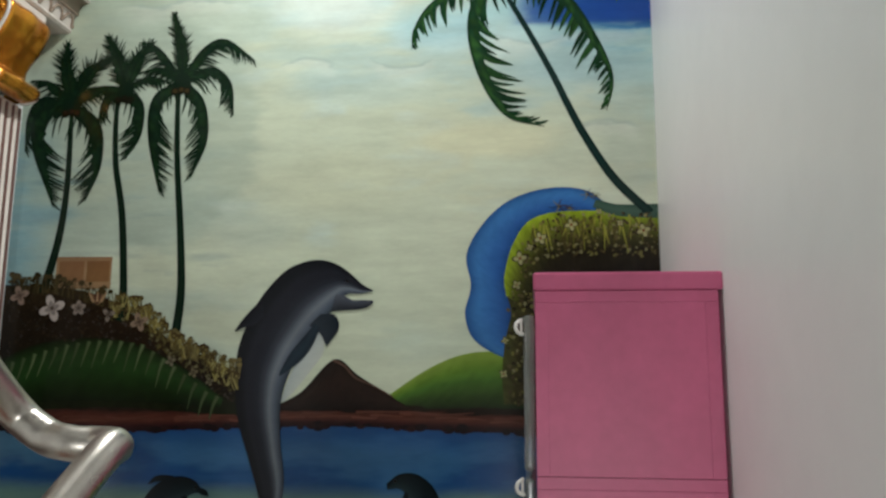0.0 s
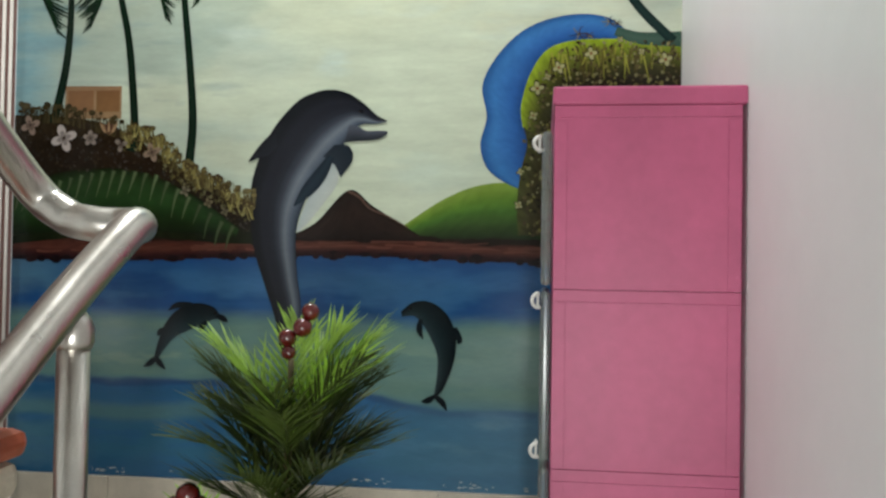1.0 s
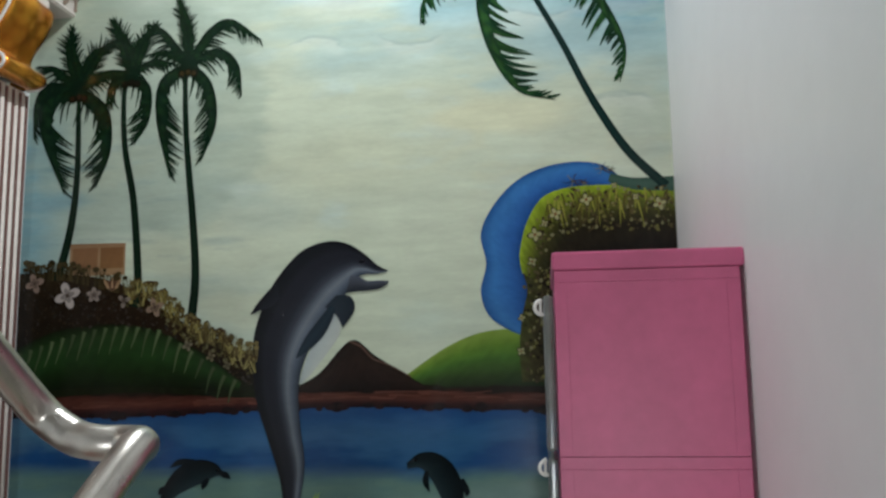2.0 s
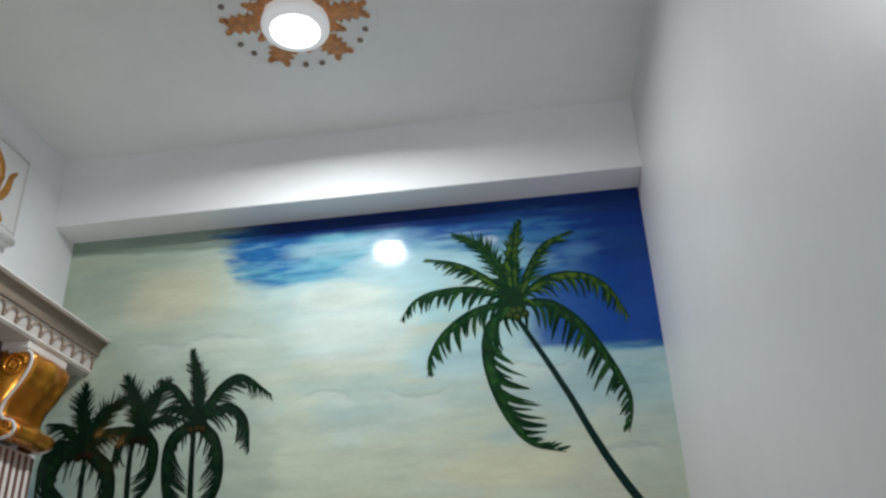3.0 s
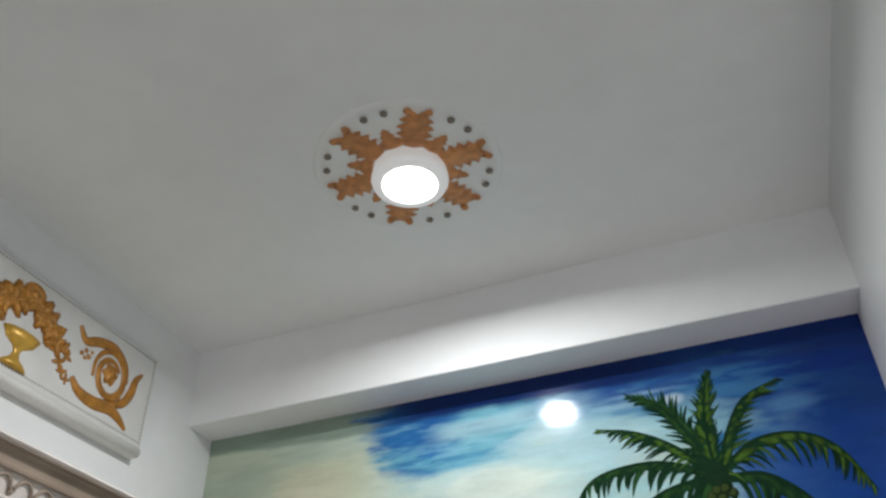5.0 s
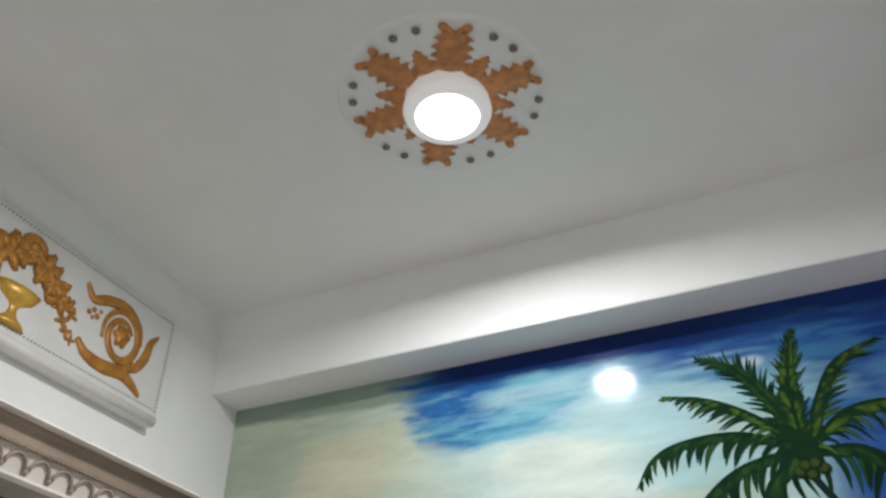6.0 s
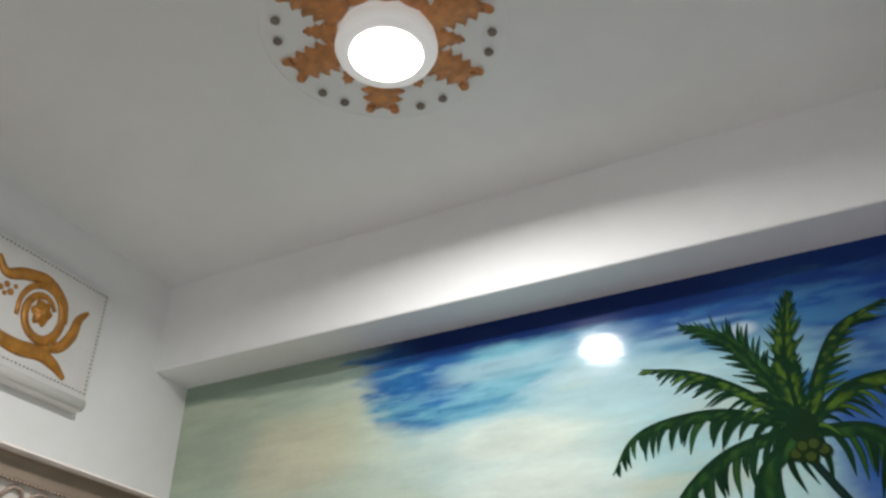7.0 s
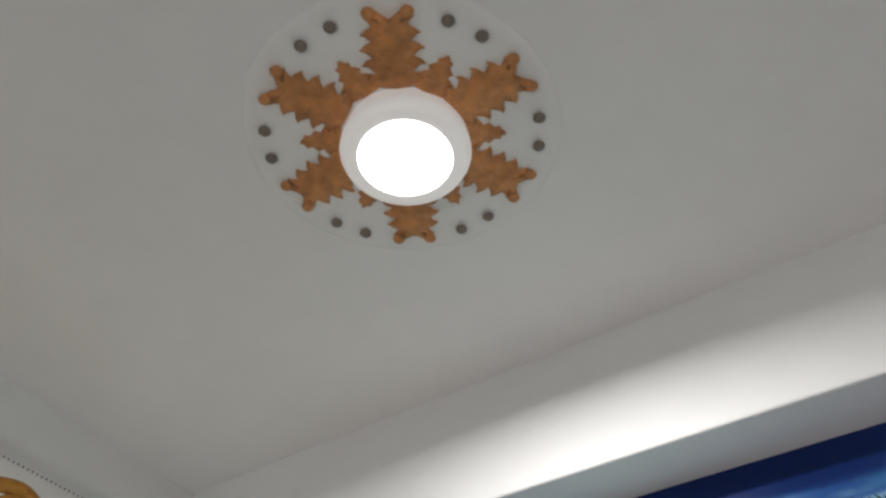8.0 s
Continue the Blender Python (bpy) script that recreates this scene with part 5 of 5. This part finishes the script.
part("lid", cb(CX0 - 0.004, CX1 + 0.003, CY0 - 0.004, CY1 + 0.004, 1.230, CTOP, 0.006), PINK, cabinet)
levels = (FLOOR_Z + 0.02, 0.375, 0.795, 1.229)
for n, (z0, z1) in enumerate(zip(levels, levels[1:])):
    body = bmesh.new()
    box(body, CX0 + 0.002 - KO.x, CX1 - 0.012 - KO.x, CY0 + 0.003 - KO.y, CY1 - KO.y, z0 + 0.001 - KO.z, z1 - 0.0006 - KO.z, 0.0015)
    shell = part("module", body, PINK, cabinet)
    for nm, spans in (("corner_post", (CX0, CX0 + 0.030, z0 + 0.001, z1 - 0.0285)), ("corner_post", (CX1 - 0.040, CX1 - 0.010, z0 + 0.001, z1 - 0.0285)), ("top_band", (CX0, CX1 - 0.010, z1 - 0.0278, z1 - 0.0005))):
        part(nm, boxed(spans[0] - KO.x, spans[1] - KO.x, CY0 - KO.y, CY0 + 0.010 - KO.y, spans[2] - KO.z, spans[3] - KO.z, bevel=0.0006), PINK, shell)
    part("side_panel", cb(CX0 + 0.0302, CX1 - 0.0402, CY0 + 0.0005, CY0 + 0.009, z0 + 0.001, z1 - 0.0283, 0.0003), PINK, shell)
    # recessed darker strip standing in for the shadow gap at the wall
    part("back_panel", cb(CX1 - 0.0115, CX1, CY0 + 0.035, CY1, z0 + 0.002, z1 - 0.002, 0.003), SHADED_PINK, shell)
    part("clear_door", cb(CX0 - 0.029, CX0 - 0.003, CY0 + 0.03, CY1 - 0.02, z0 + 0.008, z1 - (0.055 if n == 2 else 0.008), 0.010), CLEAR, cabinet, "clear plastic door")
    lz = (0.41, 0.767, 1.145)[n]
    hook = [(CX0 - 0.032 - 0.016 * math.sin(radians(a)), CY0 + 0.04 - 0.01 * math.sin(radians(a)), lz + 0.017 * math.cos(radians(a))) for a in range(0, 201, 20)]
    part("latch", tube(bmesh.new(), [Vector(p) - KO for p in hook], 0.0046, 8), LATCH, cabinet, "curved white plastic latch", True)
    part("latch_plate", cb(CX0 - 0.038, CX0 - 0.0315, CY0 + 0.034, CY0 + 0.07, lz - 0.020, lz + 0.020, 0.003), LATCH, cabinet, "white plastic latch plate")
for x in (CX0 + 0.04, CX1 - 0.06):
    for y in (CY0 + 0.05, CY1 - 0.05):
        part("foot", cb(x - 0.02, x + 0.02, y - 0.02, y + 0.02, FLOOR_Z, FLOOR_Z + 0.021, 0.003), SHADED_PINK, cabinet)

# ---- stair handrail ----
rail = tagged(empty("stair_handrail", (-0.58, 1.16, FLOOR_Z)), "polished stainless steel stair handrail turning at the landing", "handrail")
RO = Vector(rail.location)
SLOPE = 0.70
low = [(-0.599, 1.22 - d, 0.869 - SLOPE * d) for d in (2.4, 1.8, 1.2, 0.8, 0.4, 0.12)]
turn = [(-0.584, 1.240, 0.889), (-0.589, 1.283, 0.901), (-0.626, 1.301, 0.902), (-0.666, 1.293, 0.904), (-0.718, 1.300, 0.918)]
high = [(-0.770, 1.29 - d, 0.962 + 0.74 * d) for d in (0.02, 0.3, 0.6, 0.8)]
line = [Vector(p) - RO for p in low] + [Vector(p) - RO for p in turn] + [Vector(p) - RO for p in high]
part("pipe", tube(bmesh.new(), curve_points(line, 9), 0.0275, 20), STEEL, rail, "", True)


def post(x, y, z0, z1):
    p = part("post", tube(bmesh.new(), [Vector((x, y, z0)) - RO, Vector((x, y, z1)) - RO], 0.0215, 18), STEEL, rail, "", True)
    collar = lathe(bmesh.new(), [(0.0235, -0.030), (0.0265, -0.022), (0.0270, -0.004), (0.022, 0.010), (0.015, 0.020)], tuple(Vector((x, y, z1)) - RO), 20)
    part("collar", collar, STEEL, p, "rounded steel collar", True)
    part("flange", lathe(bmesh.new(), [(0.045, 0.0), (0.045, 0.008), (0.024, 0.014)], tuple(Vector((x, y, z0)) - RO), 20), STEEL, p, "", True)


post(-0.609, 1.150, FLOOR_Z, 0.758)
part("neck", tube(bmesh.new(), [Vector((-0.609, 1.150, 0.765)) - RO, Vector((-0.602, 1.152, 0.815)) - RO], 0.009, 12), STEEL, rail, "thin steel neck under the pipe", True)
post(-0.600, LAND_Y - 0.27 * 3.5, FLOOR_Z - 0.17 * 4, 0.869 - SLOPE * (1.22 - LAND_Y + 0.27 * 3.5) - 0.03)
post(-0.770, 0.70, FLOOR_Z, 1.36)

# ---- pedestal ----
pedestal = tagged(empty("pedestal", (-0.830, 1.16, FLOOR_Z - 0.02)), "cream stone pedestal with a rounded red cap beside the handrail", "pedestal")
part("shaft", boxed(-0.075, 0.075, -0.075, 0.075, 0.02, 0.60, bevel=0.012), STONE, pedestal, "rough cream stone shaft")
part("moulding", boxed(-0.088, 0.088, -0.088, 0.088, 0.565, 0.622, bevel=0.02), STONE, pedestal)
part("cap", boxed(-0.096, 0.096, -0.096, 0.096, 0.623, 0.668, bevel=0.019), BRICK, pedestal, "red-brown rounded cap")

# ---- plants ----


def leaflet(bm, root, way, up, length, width):
    """One narrow arching blade with a raised middle."""
    way, side = way.normalized(), way.cross(up).normalized()
    rows = []
    for t, w in ((0, 0.35), (0.3, 1.0), (0.65, 0.75), (1.0, 0.04)):
        c = root + way * length * t + Vector((0, 0, -0.10 * length * t * t))
        rows.append([bm.verts.new(c + side * width * 0.5 * w), bm.verts.new(c + up * width * 0.18 * w), bm.verts.new(c - side * width * 0.5 * w)])
    for a, c in zip(rows, rows[1:]):
        for k in range(2):
            bm.faces.new((a[k], a[k + 1], c[k + 1], c[k]))


def plant_frond(parent, root, azimuth, rise, length, material, count=15, blade=0.11, label="", width=0.0075):
    """An arching stem with two rows of blades."""
    out = Vector((math.cos(azimuth), math.sin(azimuth), 0))
    pts = [root + out * length * (t * math.cos(rise) + 0.22 * t * t) + Vector((0, 0, length * (t * math.sin(rise) - 0.13 * t * t))) for t in (k / 10 for k in range(11))]
    bm = tube(bmesh.new(), pts, 0.0026, 5, True, 1.0, lambda t: 1 - 0.7 * t)
    for k in range(count):
        t = 0.22 + 0.78 * k / (count - 1)
        i = min(9, int(t * 10))
        p, d = pts[i].lerp(pts[i + 1], t * 10 - i), (pts[i + 1] - pts[i]).normalized()
        side = d.cross(Vector((0, 0, 1))).normalized()
        up = side.cross(d).normalized()
        reach = blade * (0.55 + 0.6 * math.sin(math.pi * min(1, 0.2 + 0.75 * t)))
        for s in (-1, 1):
            leaflet(bm, p, d * (0.9 + 0.5 * t) + side * s * (0.9 - 0.4 * t) + up * random.uniform(0.0, 0.45), up, reach * random.uniform(0.75, 1.15), width)
    return part("frond", bm, material, parent, label)


def potted_palm(place, crown_z, scale, fronds, berries, label, pot_r=0.11):
    thing = tagged(empty("artificial_palm", place), label, "potted plant", "palms on the landing")
    pot = part("pot", lathe(bmesh.new(), [(pot_r * 0.72, 0.0), (pot_r * 0.80, 0.02), (pot_r, 0.17), (pot_r * 1.06, 0.18), (pot_r * 1.06, 0.20), (pot_r * 0.94, 0.20), (pot_r * 0.92, 0.17)], (0, 0, 0), 32), POT, thing, "white pot", True)
    part("gravel", lathe(bmesh.new(), [(0.01, 0.165), (pot_r * 0.91, 0.165), (pot_r * 0.88, 0.176), (0.02, 0.180)], (0, 0, 0), 24), SOIL, pot, "dark gravel")
    part("stem", tube(bmesh.new(), curve_points([(0, 0, 0.175), (0.004, 0.002, 0.3), (-0.003, 0, crown_z - 0.06), (0.0, 0, crown_z + 0.20 * scale)], 5), 0.009, 8, True, 1.0, lambda t: 1.3 - 0.7 * t), STEM, thing, "brown plastic stem", True)
    for az, rise, length, h, material, lab in fronds:
        plant_frond(thing, Vector((0, 0, crown_z + h * scale)), radians(az), radians(rise), length * scale, material, 13 if material is LIME else 16, (0.105 if material is LIME else 0.115) * scale, lab, 0.0072 if material is LIME else 0.0056)
    for x, y, z, r in berries:
        part("berry", ball(bmesh.new(), (x, y, z), r), BERRY, thing, "glossy dark red berry", True)
    return thing


FR = []
for k in range(24):
    rise = random.uniform(36, 76)
    FR.append((15 * k + random.uniform(-7, 7), rise, 0.145 + 0.10 * (rise - 36) / 40 + random.uniform(-0.01, 0.02), random.uniform(-0.11, 0.055), LEAF, "dark green frond"))
for az in (-18, 8, 30, 152, 172, 196):
    FR.append((az, random.uniform(34, 50), random.uniform(0.15, 0.18), random.uniform(-0.06, 0.04), LEAF, "dark green frond"))
for az, rise in ((5, 56), (20, 66), (60, 70), (165, 62), (-14, 64), (45, 78), (-35, 56), (192, 66), (100, 80)):
    FR.append((az, rise, random.uniform(0.20, 0.235), 0.06, LIME, "bright lime green frond"))
for az in (205, 228, 252, 276, 300, 328):
    FR.append((az, random.uniform(40, 56), 0.115, -0.16, OLIVE, "olive green frond"))
PB = [(0.044, -0.04, 0.816, 0.016), (0.034, -0.05, 0.790, 0.017), (0.008, -0.05, 0.772, 0.016), (0.012, -0.055, 0.748, 0.013)]
PLANT_Y = 1.50
potted_palm((-0.412, PLANT_Y, FLOOR_Z), 0.53, 1.0, FR, PB, "artificial areca palm with lime green fronds and red berries")
FR2 = [(30 + 45 * k, random.uniform(15, 60), random.uniform(0.15, 0.2), random.uniform(0.0, 0.12), random.choice((LEAF, LIME, LIME)), "green frond") for k in range(9)]
PB2 = [(0.0, -0.06, 0.512, 0.021), (0.022, -0.065, 0.496, 0.018), (-0.022, -0.06, 0.490, 0.020), (0.004, -0.075, 0.480, 0.018)]
potted_palm((-0.556, 1.47, FLOOR_Z), 0.27, 0.95, FR2, PB2, "smaller artificial palm with red berries in a pot", 0.09)
